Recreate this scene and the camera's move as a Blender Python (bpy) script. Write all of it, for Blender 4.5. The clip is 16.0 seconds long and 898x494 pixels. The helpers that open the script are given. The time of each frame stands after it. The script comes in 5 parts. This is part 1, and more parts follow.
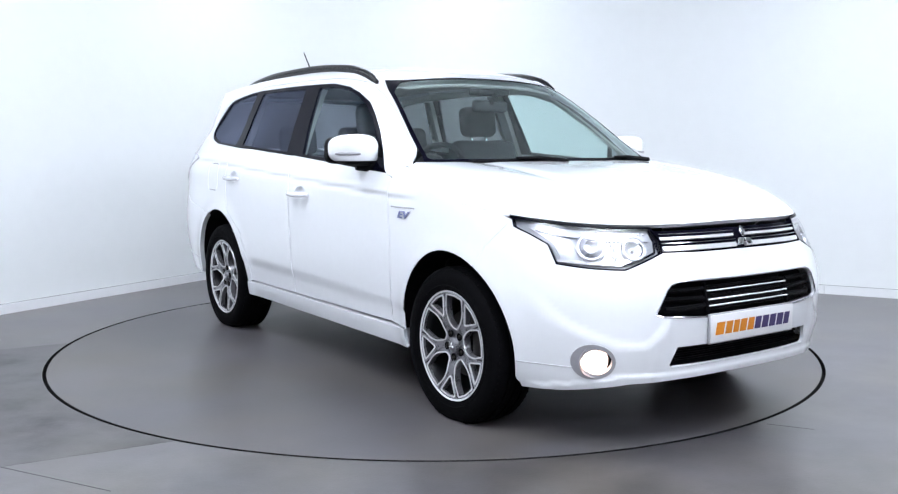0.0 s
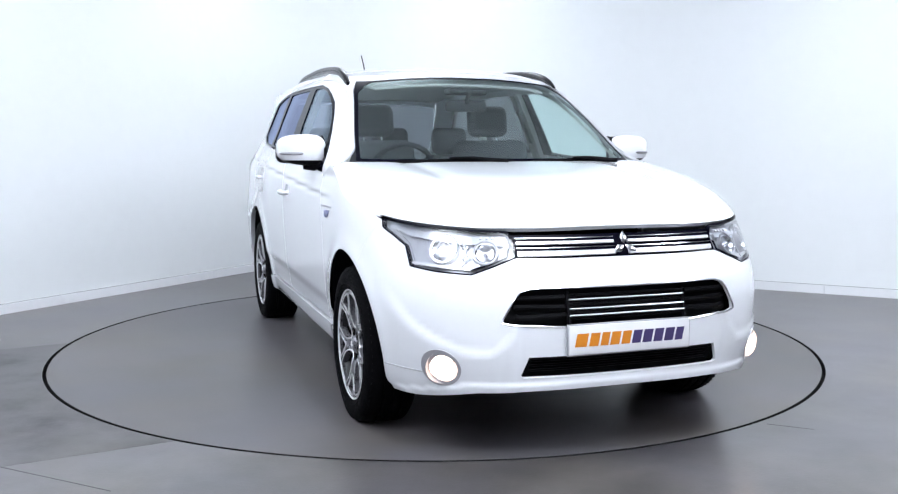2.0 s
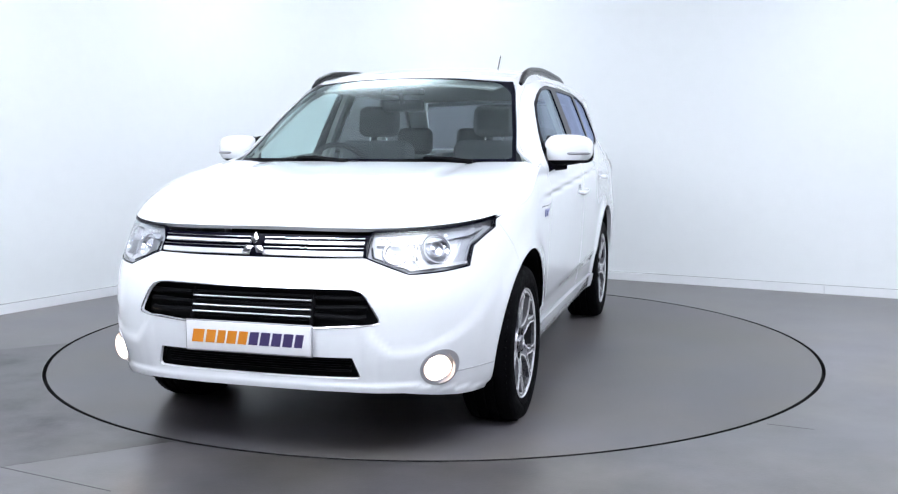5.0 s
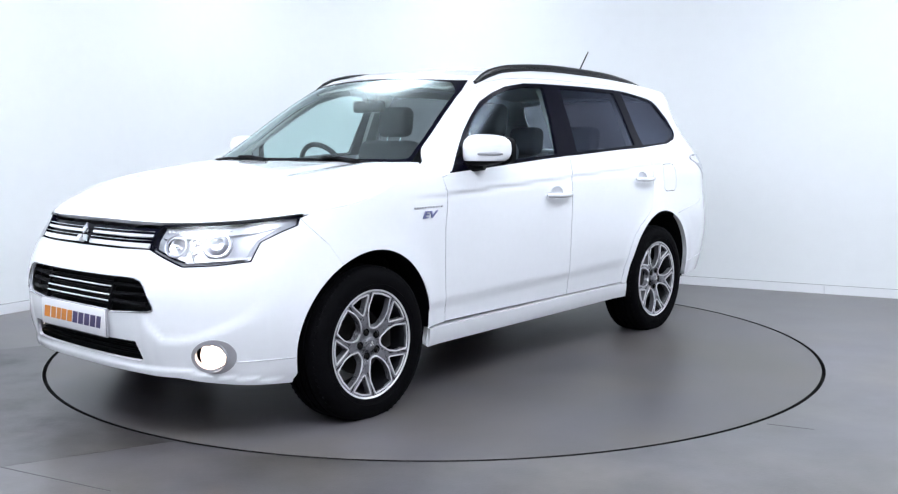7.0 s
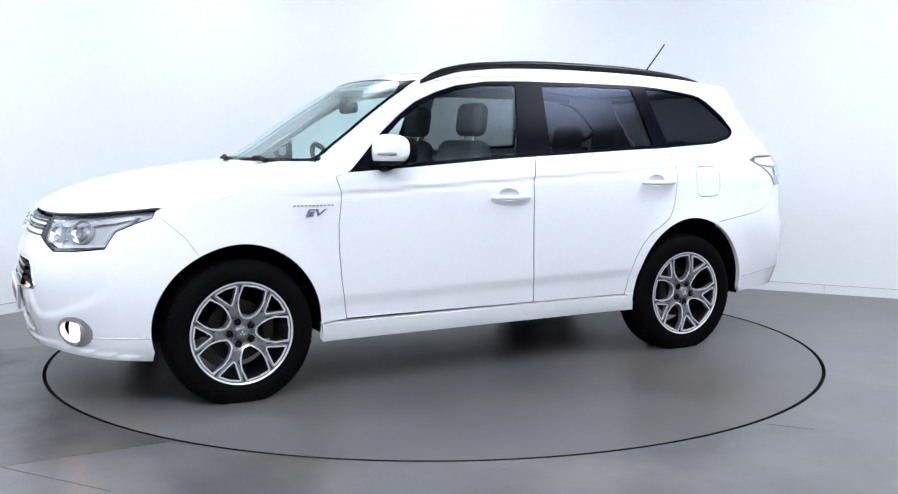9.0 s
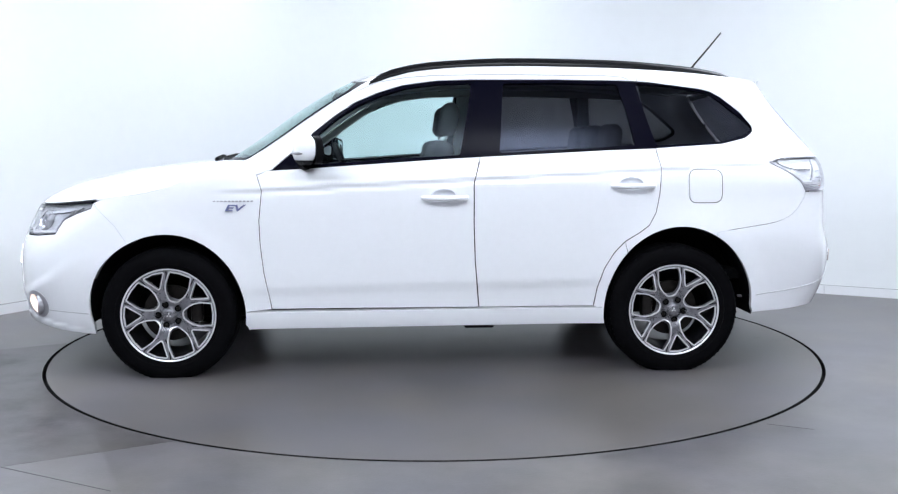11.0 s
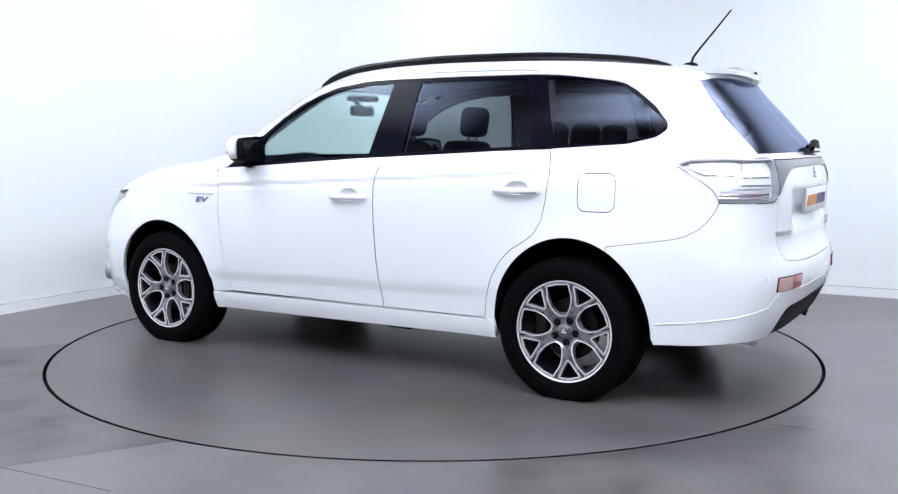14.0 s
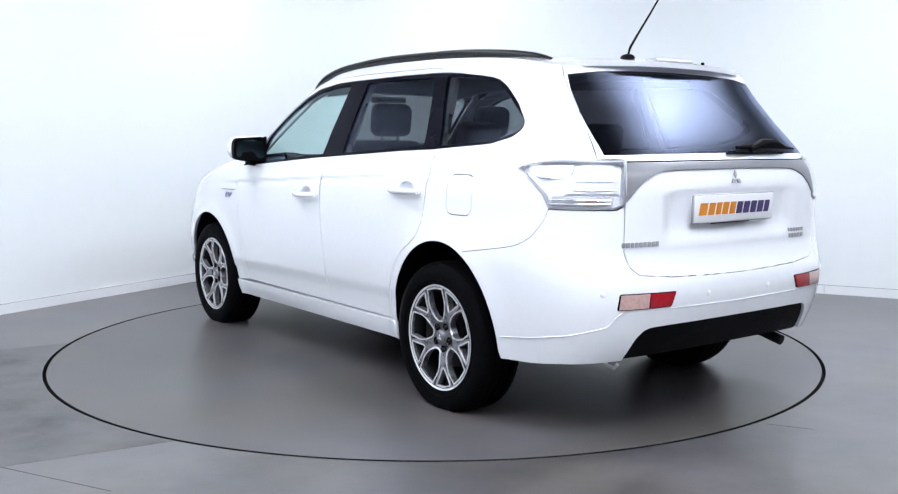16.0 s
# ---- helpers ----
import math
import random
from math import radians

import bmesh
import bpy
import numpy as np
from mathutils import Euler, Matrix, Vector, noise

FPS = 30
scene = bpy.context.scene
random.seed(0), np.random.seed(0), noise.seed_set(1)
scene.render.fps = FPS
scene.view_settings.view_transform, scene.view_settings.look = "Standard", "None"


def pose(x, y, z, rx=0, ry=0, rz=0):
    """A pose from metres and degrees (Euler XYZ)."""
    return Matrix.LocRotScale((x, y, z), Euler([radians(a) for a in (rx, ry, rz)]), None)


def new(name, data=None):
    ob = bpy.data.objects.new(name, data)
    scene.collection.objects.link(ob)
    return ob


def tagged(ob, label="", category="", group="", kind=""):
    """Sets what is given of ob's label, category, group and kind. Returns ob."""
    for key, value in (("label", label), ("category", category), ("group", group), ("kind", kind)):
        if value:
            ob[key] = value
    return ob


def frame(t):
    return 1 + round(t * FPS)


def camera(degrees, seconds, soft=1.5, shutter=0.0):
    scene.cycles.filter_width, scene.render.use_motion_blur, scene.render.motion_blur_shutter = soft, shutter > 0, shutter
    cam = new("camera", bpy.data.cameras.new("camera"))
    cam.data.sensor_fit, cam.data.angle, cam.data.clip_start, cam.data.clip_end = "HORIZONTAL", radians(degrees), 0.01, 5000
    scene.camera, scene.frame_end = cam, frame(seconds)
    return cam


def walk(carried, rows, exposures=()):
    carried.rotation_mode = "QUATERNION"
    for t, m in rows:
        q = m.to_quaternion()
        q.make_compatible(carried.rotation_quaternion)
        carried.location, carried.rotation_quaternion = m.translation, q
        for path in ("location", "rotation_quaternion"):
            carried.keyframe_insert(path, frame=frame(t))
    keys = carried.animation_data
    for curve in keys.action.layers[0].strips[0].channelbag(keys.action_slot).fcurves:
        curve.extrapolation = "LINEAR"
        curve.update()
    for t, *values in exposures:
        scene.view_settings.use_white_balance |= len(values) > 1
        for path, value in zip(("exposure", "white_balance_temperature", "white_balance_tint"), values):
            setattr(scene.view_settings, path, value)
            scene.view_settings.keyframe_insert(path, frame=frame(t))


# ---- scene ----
# ---------------------------------------------------------------- camera
cam = camera(50.81, 16.0, soft=1.25)
EYE = pose(0.0, -5.789, 1.222, 90 - 6.271, 0, -0.793)
walk(cam, [(0.0, EYE), (16.0, EYE)])

# turn of the turntable and the car on it, degrees
TURN = [(0.0, -56.1), (0.25, -56.55), (0.5, -57.53), (0.75, -58.9), (1.0, -60.73), (1.5, -65.30), (2.0, -71.30), (2.5, -77.25),
        (3.0, -83.35), (3.5, -89.27), (4.0, -95.30), (4.5, -101.2), (5.0, -107.2), (7.5, -136.5), (8.0, -142.3),
        (8.5, -148.0), (9.0, -153.9), (11.5, -182.9), (12.0, -188.65), (12.5, -194.3), (13.0, -200.15),
        (13.5, -205.8), (14.0, -211.6), (14.5, -217.3), (15.0, -223.1), (15.5, -228.8), (16.0, -234.74)]

# ---------------------------------------------------------------- world and lights
world = bpy.data.worlds.new("studio_world")
world.use_nodes = True
world.node_tree.nodes["Background"].inputs[0].default_value = (0.55, 0.6, 0.7, 1)
world.node_tree.nodes["Background"].inputs[1].default_value = 0.0
scene.world = world
scene.view_settings.exposure = 0.0
CEIL = 3.5


LAMPS = [(-2.4, -0.9, 1.45, 0.9), (2.9, -0.7, 1.75, 1.0), (-2.2, -4.2, 1.85, 1.1), (1.2, -4.4, 1.85, 1.2), (4.8, -3.8, 1.15, 1.0), (-0.6, 2.0, 1.3, 0.8), (-0.9, -8.1, 1.2, 1.1), (2.6, -7.6, 1.1, 1.0)]
LAMP_POWER = 27.5

# ---------------------------------------------------------------- materials


def node_material(name):
    m = bpy.data.materials.new(name)
    m.use_nodes = True
    nt = m.node_tree
    return m, nt, nt.nodes["Principled BSDF"]


def plain(name, colour, rough=0.5, metal=0.0, coat=0.0, vary=0.08, scale=12.0, bump=0.0, bump_scale=60.0, emit=None, power=0.0, spec=0.5):
    """A surface with two scales of variation in colour and gloss, and fine relief."""
    m, nt, b = node_material(name)
    N, L = nt.nodes, nt.links
    b.inputs["Metallic"].default_value, b.inputs["Coat Weight"].default_value = metal, coat
    b.inputs["Coat Roughness"].default_value = 0.04
    b.inputs["Specular IOR Level"].default_value = spec
    tc = N.new("ShaderNodeTexCoord")
    n1, n2, mix = N.new("ShaderNodeTexNoise"), N.new("ShaderNodeTexNoise"), N.new("ShaderNodeMath")
    n1.inputs["Scale"].default_value, n2.inputs["Scale"].default_value = scale, scale * 9
    n1.inputs["Detail"].default_value = n2.inputs["Detail"].default_value = 4
    mix.operation = "ADD"
    L.new(tc.outputs["Object"], n1.inputs["Vector"]), L.new(tc.outputs["Object"], n2.inputs["Vector"])
    L.new(n1.outputs["Fac"], mix.inputs[0]), L.new(n2.outputs["Fac"], mix.inputs[1])
    ramp = N.new("ShaderNodeMapRange")
    ramp.inputs["From Min"].default_value, ramp.inputs["From Max"].default_value = 0.6, 1.4
    ramp.inputs["To Min"].default_value, ramp.inputs["To Max"].default_value = 1 - vary, 1 + vary
    L.new(mix.outputs[0], ramp.inputs["Value"])
    mul = N.new("ShaderNodeVectorMath")
    mul.operation = "SCALE"
    mul.inputs[0].default_value = colour
    L.new(ramp.outputs[0], mul.inputs["Scale"]), L.new(mul.outputs[0], b.inputs["Base Color"])
    rr = N.new("ShaderNodeMath")
    rr.operation = "MULTIPLY"
    rr.inputs[1].default_value = rough
    L.new(ramp.outputs[0], rr.inputs[0]), L.new(rr.outputs[0], b.inputs["Roughness"])
    if bump:
        n3, bp = N.new("ShaderNodeTexNoise"), N.new("ShaderNodeBump")
        n3.inputs["Scale"].default_value, n3.inputs["Detail"].default_value = bump_scale, 5
        bp.inputs["Strength"].default_value, bp.inputs["Distance"].default_value = bump, 0.01
        L.new(tc.outputs["Object"], n3.inputs["Vector"]), L.new(n3.outputs["Fac"], bp.inputs["Height"])
        L.new(bp.outputs[0], b.inputs["Normal"])
    if emit:
        b.inputs["Emission Color"].default_value, b.inputs["Emission Strength"].default_value = (*emit, 1), power
    return m


def glass(name, tint, base_gloss=0.045, rough=0.02, sheen=(1.0, 1.0, 1.0)):
    """Thin tinted glass: what lies behind shows through the tint, and the gloss grows towards grazing angles."""
    m, nt, b = node_material(name)
    N, L = nt.nodes, nt.links
    N.remove(b)
    out = N["Material Output"]
    tr, gl, mx, lw = (N.new("ShaderNodeBsdfTransparent"), N.new("ShaderNodeBsdfGlossy"), N.new("ShaderNodeMixShader"), N.new("ShaderNodeLayerWeight"))
    tr.inputs["Color"].default_value, gl.inputs["Color"].default_value = (*tint, 1), (*sheen, 1)
    gl.inputs["Roughness"].default_value = rough
    lw.inputs["Blend"].default_value = 0.5
    pw, mr = N.new("ShaderNodeMath"), N.new("ShaderNodeMapRange")
    pw.operation, pw.inputs[1].default_value = "POWER", 5.0
    mr.inputs["To Min"].default_value, mr.inputs["To Max"].default_value = base_gloss, 1.0
    L.new(lw.outputs["Facing"], pw.inputs[0]), L.new(pw.outputs[0], mr.inputs["Value"]), L.new(mr.outputs[0], mx.inputs[0])
    L.new(tr.outputs[0], mx.inputs[1]), L.new(gl.outputs[0], mx.inputs[2])
    L.new(mx.outputs[0], out.inputs["Surface"])
    return m


def floor_material(name, seed, tone=1.0, mottle=0.14, gloss=0.8, stain=0.5, grain=0.6, rough=(0.24, 0.36)):
    """Grey resin floor with cloudy mottling, scuffs and a satin gloss."""
    m, nt, b = node_material(name)
    N, L = nt.nodes, nt.links
    tc, mp = N.new("ShaderNodeTexCoord"), N.new("ShaderNodeMapping")
    mp.inputs["Location"].default_value = (seed, seed * 0.7, 0)
    L.new(tc.outputs["Object"], mp.inputs["Vector"])
    big, mid, fine = (N.new("ShaderNodeTexNoise") for _ in range(3))
    for n, sc, de in ((big, 0.55, 3), (mid, 3.5, 6), (fine, 90, 3)):
        n.inputs["Scale"].default_value, n.inputs["Detail"].default_value = sc, de
        L.new(mp.outputs[0], n.inputs["Vector"])
    mid.inputs["Detail"].default_value, mid.inputs["Roughness"].default_value = 9, grain
    r1 = N.new("ShaderNodeValToRGB")
    r1.color_ramp.elements[0].position, r1.color_ramp.elements[1].position = 0.34, 0.66
    r1.color_ramp.elements[0].color, r1.color_ramp.elements[1].color = (0.0625 * tone, 0.0590 * tone, 0.0590 * tone, 1), (0.0955 * tone, 0.0900 * tone, 0.0930 * tone, 1)
    L.new(big.outputs["Fac"], r1.inputs["Fac"])
    r2 = N.new("ShaderNodeMapRange")
    r2.inputs["From Min"].default_value, r2.inputs["From Max"].default_value = 0.3, 0.7
    r2.inputs["To Min"].default_value, r2.inputs["To Max"].default_value = 1.0 - mottle, 1.0 + mottle
    L.new(mid.outputs["Fac"], r2.inputs["Value"])
    sc = N.new("ShaderNodeVectorMath")
    sc.operation = "SCALE"
    L.new(r1.outputs["Color"], sc.inputs[0]), L.new(r2.outputs[0], sc.inputs["Scale"])
    tint, hue = N.new("ShaderNodeTexNoise"), N.new("ShaderNodeMix")
    tint.inputs["Scale"].default_value, tint.inputs["Detail"].default_value = 1.3, 4
    L.new(mp.outputs[0], tint.inputs["Vector"])
    hue.data_type, hue.blend_type = "RGBA", "MULTIPLY"
    hue.inputs["Factor"].default_value = 1.0
    r3 = N.new("ShaderNodeValToRGB")
    r3.color_ramp.elements[0].position, r3.color_ramp.elements[1].position = 0.38, 0.62
    r3.color_ramp.elements[0].color, r3.color_ramp.elements[1].color = (1.045, 1.0, 0.94, 1), (0.97, 0.97, 1.05, 1)
    L.new(tint.outputs["Fac"], r3.inputs["Fac"])
    L.new(sc.outputs[0], hue.inputs["A"]), L.new(r3.outputs["Color"], hue.inputs["B"])
    L.new(hue.outputs["Result"], b.inputs["Base Color"])
    rg = N.new("ShaderNodeMapRange")
    rg.inputs["To Min"].default_value, rg.inputs["To Max"].default_value = rough
    L.new(mid.outputs["Fac"], rg.inputs["Value"]), L.new(rg.outputs[0], b.inputs["Roughness"])
    bp = N.new("ShaderNodeBump")
    # worn and dusty patches take the gloss off the resin
    wear, sp = N.new("ShaderNodeTexNoise"), N.new("ShaderNodeMapRange")
    wear.inputs["Scale"].default_value, wear.inputs["Detail"].default_value, wear.inputs["Roughness"].default_value = 1.9, 7, 0.62
    L.new(mp.outputs[0], wear.inputs["Vector"]), L.new(wear.outputs["Fac"], sp.inputs["Value"])
    sp.inputs["From Min"].default_value, sp.inputs["From Max"].default_value = 0.34, 0.66
    sp.inputs["To Min"].default_value, sp.inputs["To Max"].default_value = gloss * (1 - stain), gloss * (1 + stain * 0.6)
    L.new(sp.outputs[0], b.inputs["Specular IOR Level"])
    bp.inputs["Strength"].default_value, bp.inputs["Distance"].default_value = 0.10, 0.004
    L.new(fine.outputs["Fac"], bp.inputs["Height"]), L.new(bp.outputs[0], b.inputs["Normal"])
    return m


def lamp_material():
    """A round opal diffuser, hot in the middle and fading to its rim."""
    m, nt, b = node_material("opal_lamp_diffuser")
    N, L = nt.nodes, nt.links
    b.inputs["Base Color"].default_value = (0.8, 0.8, 0.8, 1)
    tc, ln, mr, pw, mu = N.new("ShaderNodeTexCoord"), N.new("ShaderNodeVectorMath"), N.new("ShaderNodeMapRange"), N.new("ShaderNodeMath"), N.new("ShaderNodeMath")
    ln.operation, pw.operation, mu.operation = "LENGTH", "POWER", "MULTIPLY"
    L.new(tc.outputs["Object"], ln.inputs[0]), L.new(ln.outputs["Value"], mr.inputs["Value"])
    mr.inputs["From Min"].default_value, mr.inputs["From Max"].default_value = 1.0, 0.0
    L.new(mr.outputs[0], pw.inputs[0]), L.new(pw.outputs[0], mu.inputs[0]), L.new(mu.outputs[0], b.inputs["Emission Strength"])
    pw.inputs[1].default_value, mu.inputs[1].default_value = 2.0, LAMP_POWER
    b.inputs["Emission Color"].default_value = (0.90, 0.965, 1.075, 1)
    return m


M_WALL = plain("white_wall_paint", (0.80, 0.82, 0.83), 0.6, vary=0.015, scale=1.2, bump=0.08, bump_scale=140)
M_CEIL = plain("ceiling_paint", (0.75, 0.76, 0.78), 0.8, vary=0.03, scale=2)
M_SKIRT = plain("white_skirting_gloss", (0.82, 0.83, 0.85), 0.25, vary=0.02, scale=4)
M_DARKWALL = plain("grey_studio_wall", (0.14, 0.14, 0.15), 0.8, vary=0.06, scale=2)
M_FLOOR = floor_material("grey_resin_floor", 0.0, 1.15, 0.30, 0.75, 0.30)
M_DISC = floor_material("grey_resin_turntable", 4.3, 1.25, 0.12, 0.35, 0.08, 0.45, (0.32, 0.38))
M_DARK_BAND = floor_material("dark_floor_band", 8.1, 0.66, 0.5, 0.45, 0.75)
M_SCUFF = plain("pale_scuff", (0.16, 0.16, 0.165), 0.6, vary=0.3, scale=60)
M_SHADE_LINE = plain("grey_shade_line", (0.30, 0.30, 0.31), 0.7, vary=0.2, scale=6)
M_JOINT = plain("dark_joint", (0.070, 0.068, 0.070), 0.8, vary=0.3, scale=40)
M_GAP_SHADE = plain("black_gap_shade", (0.004, 0.004, 0.004), 0.8, spec=0.1)
M_LAMP = lamp_material()
M_WHITE = plain("pearl_white_car_paint", (0.865, 0.88, 0.915), 0.22, coat=1.0, vary=0.015, scale=3)
M_GLOSSBLACK = plain("gloss_black_trim", (0.003, 0.003, 0.008), 0.2, vary=0.1, scale=8, spec=0.05)
M_BLACK = plain("black_grained_plastic", (0.004, 0.004, 0.005), 0.5, vary=0.25, scale=20, bump=0.2, bump_scale=500, spec=0.05)
M_RAIL = plain("satin_black_rail", (0.009, 0.009, 0.011), 0.25, vary=0.15, scale=10, spec=0.2)
M_RUBBER = plain("tyre_rubber", (0.0035, 0.0035, 0.0042), 0.6, vary=0.3, scale=14, bump=0.25, bump_scale=260, spec=0.02)
M_ALLOY = plain("silver_grey_alloy", (0.20, 0.20, 0.22), 0.28, metal=0.55, vary=0.08, scale=20)
M_BRIGHT = plain("machined_bright_alloy", (0.88, 0.88, 0.90), 0.22, metal=0.4, vary=0.05, scale=40)
M_CHROME = plain("chrome", (0.85, 0.85, 0.88), 0.07, metal=1.0, vary=0.03, scale=10)
M_STEEL = plain("brake_steel", (0.035, 0.032, 0.03), 0.45, metal=1.0, vary=0.2, scale=30)
M_GLASS = glass("green_tinted_glass", (0.76, 0.89, 0.88), 0.024, 0.05, (0.72, 0.84, 1.0))
M_SCREEN = glass("windscreen_glass", (0.78, 0.90, 0.88), 0.13, 0.22, (0.86, 1.0, 1.0))
M_PRIVACY = glass("dark_privacy_glass", (0.185, 0.19, 0.20), 0.020, 0.10, (0.62, 0.71, 1.0))
M_REARGLASS = glass("dark_rear_glass", (0.17, 0.17, 0.20), 0.032, 0.12, (0.62, 0.71, 1.0))
M_LENS = glass("clear_lamp_lens", (0.95, 0.96, 0.98), 0.05)
# near-black base puts the shade behind the spokes into the silver barrel
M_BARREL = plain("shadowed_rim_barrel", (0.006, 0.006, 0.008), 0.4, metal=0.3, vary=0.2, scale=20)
M_GARNISH = plain("satin_grey_garnish", (0.26, 0.26, 0.28), 0.3, metal=0.3, vary=0.06, scale=10)
M_SILVERGREY = plain("grey_satin_plastic", (0.42, 0.42, 0.45), 0.35, metal=0.4, vary=0.06, scale=10)
M_LAMPCASE = plain("pale_silver_lamp_case", (0.58, 0.59, 0.63), 0.18, metal=0.3, vary=0.15, scale=40)
M_TAILCASE = plain("pale_silver_tail_case", (0.80, 0.81, 0.84), 0.25, vary=0.1, scale=60)
M_PLATE = plain("white_plate", (0.80, 0.80, 0.82), 0.3, vary=0.02, scale=20)
M_ORANGE = plain("orange_print", (0.70, 0.24, 0.02), 0.4, vary=0.06, scale=30)
M_PURPLE = plain("purple_print", (0.055, 0.04, 0.13), 0.4, vary=0.06, scale=30)
M_RED = plain("red_lens", (0.38, 0.006, 0.014), 0.15, coat=1.0, vary=0.1, scale=60)
M_AMBER = plain("pink_reverse_lens", (0.55, 0.36, 0.33), 0.2, coat=1.0, vary=0.3, scale=70)
M_FOG = plain("lit_fog_lamp", (0.9, 0.8, 0.7), 0.3, emit=(1.0, 0.72, 0.55), power=14.0)
M_FABRIC = plain("black_seat_fabric", (0.065, 0.067, 0.075), 0.9, vary=0.25, scale=30, bump=0.1, bump_scale=300, spec=0.15)
M_LINER = plain("pale_headliner", (0.55, 0.56, 0.54), 0.9, vary=0.04, scale=20)
M_TUB = plain("dark_cabin_trim", (0.010, 0.0105, 0.012), 0.7, vary=0.2, scale=15, spec=0.1)
M_BLUE = plain("blue_badge_print", (0.20, 0.22, 0.40), 0.3, metal=0.3, vary=0.1, scale=60)
M_MIRROR = plain("mirror_glass", (0.22, 0.27, 0.29), 0.02, metal=1.0, vary=0.0)

# ---------------------------------------------------------------- mesh tools


def part(name, bm, material, parent=None, label="", smooth=True):
    """Links a bmesh as one mesh object under a thing or a part."""
    me = bpy.data.meshes.new(name)
    bm.to_mesh(me)
    bm.free()
    me.materials.append(material)
    if smooth:
        me.polygons.foreach_set("use_smooth", [True] * len(me.polygons))
        me.set_sharp_from_angle(angle=radians(38))
    ob = new(name, me)
    ob.parent = parent
    if label:
        ob["label"] = label
    return ob


def box_bm(cx, cy, cz, sx, sy, sz, bevel=0.0, seg=2, m=None):
    bm = bmesh.new()
    bmesh.ops.create_cube(bm, size=1.0)
    for v in bm.verts:
        v.co = Vector((cx + v.co.x * sx, cy + v.co.y * sy, cz + v.co.z * sz))
    if bevel:
        bmesh.ops.bevel(bm, geom=bm.edges[:], offset=bevel, segments=seg, profile=0.5, affect="EDGES")
    if m is not None:
        bm.transform(m)
    return bm


def lathe_bm(profile, seg=64, closed=False):
    """Turns (radius, along) rows round the y axis."""
    bm = bmesh.new()
    rings = []
    for k in range(seg):
        a = 2 * math.pi * k / seg
        rings.append([bm.verts.new((r * math.cos(a), h, r * math.sin(a))) for r, h in profile])
    n = len(profile)
    for k in range(seg):
        p, q = rings[k], rings[(k + 1) % seg]
        for i in range(n if closed else n - 1):
            j = (i + 1) % n
            bm.faces.new((p[i], p[j], q[j], q[i]))
    bmesh.ops.remove_doubles(bm, verts=bm.verts[:], dist=1e-5)
    bmesh.ops.recalc_face_normals(bm, faces=bm.faces[:])
    return bm


def tube_bm(points, radius, seg=8, squash=1.0):
    """A tube along points; radius may be a row of radii."""
    bm = bmesh.new()
    pts = [Vector(p) for p in points]
    rad = radius if isinstance(radius, (list, tuple)) else [radius] * len(pts)
    rings = []
    for i, p in enumerate(pts):
        d = (pts[min(i + 1, len(pts) - 1)] - pts[max(i - 1, 0)]).normalized()
        up = Vector((0, 0, 1)) if abs(d.z) < 0.9 else Vector((0, 1, 0))
        a = d.cross(up).normalized()
        b = a.cross(d).normalized()
        rings.append([bm.verts.new(p + a * math.cos(2 * math.pi * k / seg) * rad[i] + b * math.sin(2 * math.pi * k / seg) * rad[i] * squash) for k in range(seg)])
    for p, q in zip(rings, rings[1:]):
        for k in range(seg):
            bm.faces.new((p[k], p[(k + 1) % seg], q[(k + 1) % seg], q[k]))
    bm.faces.new(rings[0][::-1]), bm.faces.new(rings[-1])
    bmesh.ops.recalc_face_normals(bm, faces=bm.faces[:])
    return bm


def prism_bm(outline, plane, lo, hi, bevel=0.0):
    """A flat outline given thickness between lo and hi along the axis left out of plane ('xz', 'yz' or 'xy')."""
    bm = bmesh.new()
    put = {"xz": lambda a, b, c: (a, c, b), "yz": lambda a, b, c: (c, a, b), "xy": lambda a, b, c: (a, b, c)}[plane]
    lows = [bm.verts.new(put(a, b, lo)) for a, b in outline]
    highs = [bm.verts.new(put(a, b, hi)) for a, b in outline]
    n = len(outline)
    bm.faces.new(lows), bm.faces.new(highs[::-1])
    for i in range(n):
        bm.faces.new((lows[i], highs[i], highs[(i + 1) % n], lows[(i + 1) % n]))
    bmesh.ops.recalc_face_normals(bm, faces=bm.faces[:])
    if bevel:
        bmesh.ops.bevel(bm, geom=bm.edges[:], offset=bevel, segments=2, profile=0.5, affect="EDGES")
    return bm


def join_bm(*parts):
    out = bmesh.new()
    for b in parts:
        me = bpy.data.meshes.new("tmp")
        b.to_mesh(me)
        b.free()
        out.from_mesh(me)
        bpy.data.meshes.remove(me)
    return out


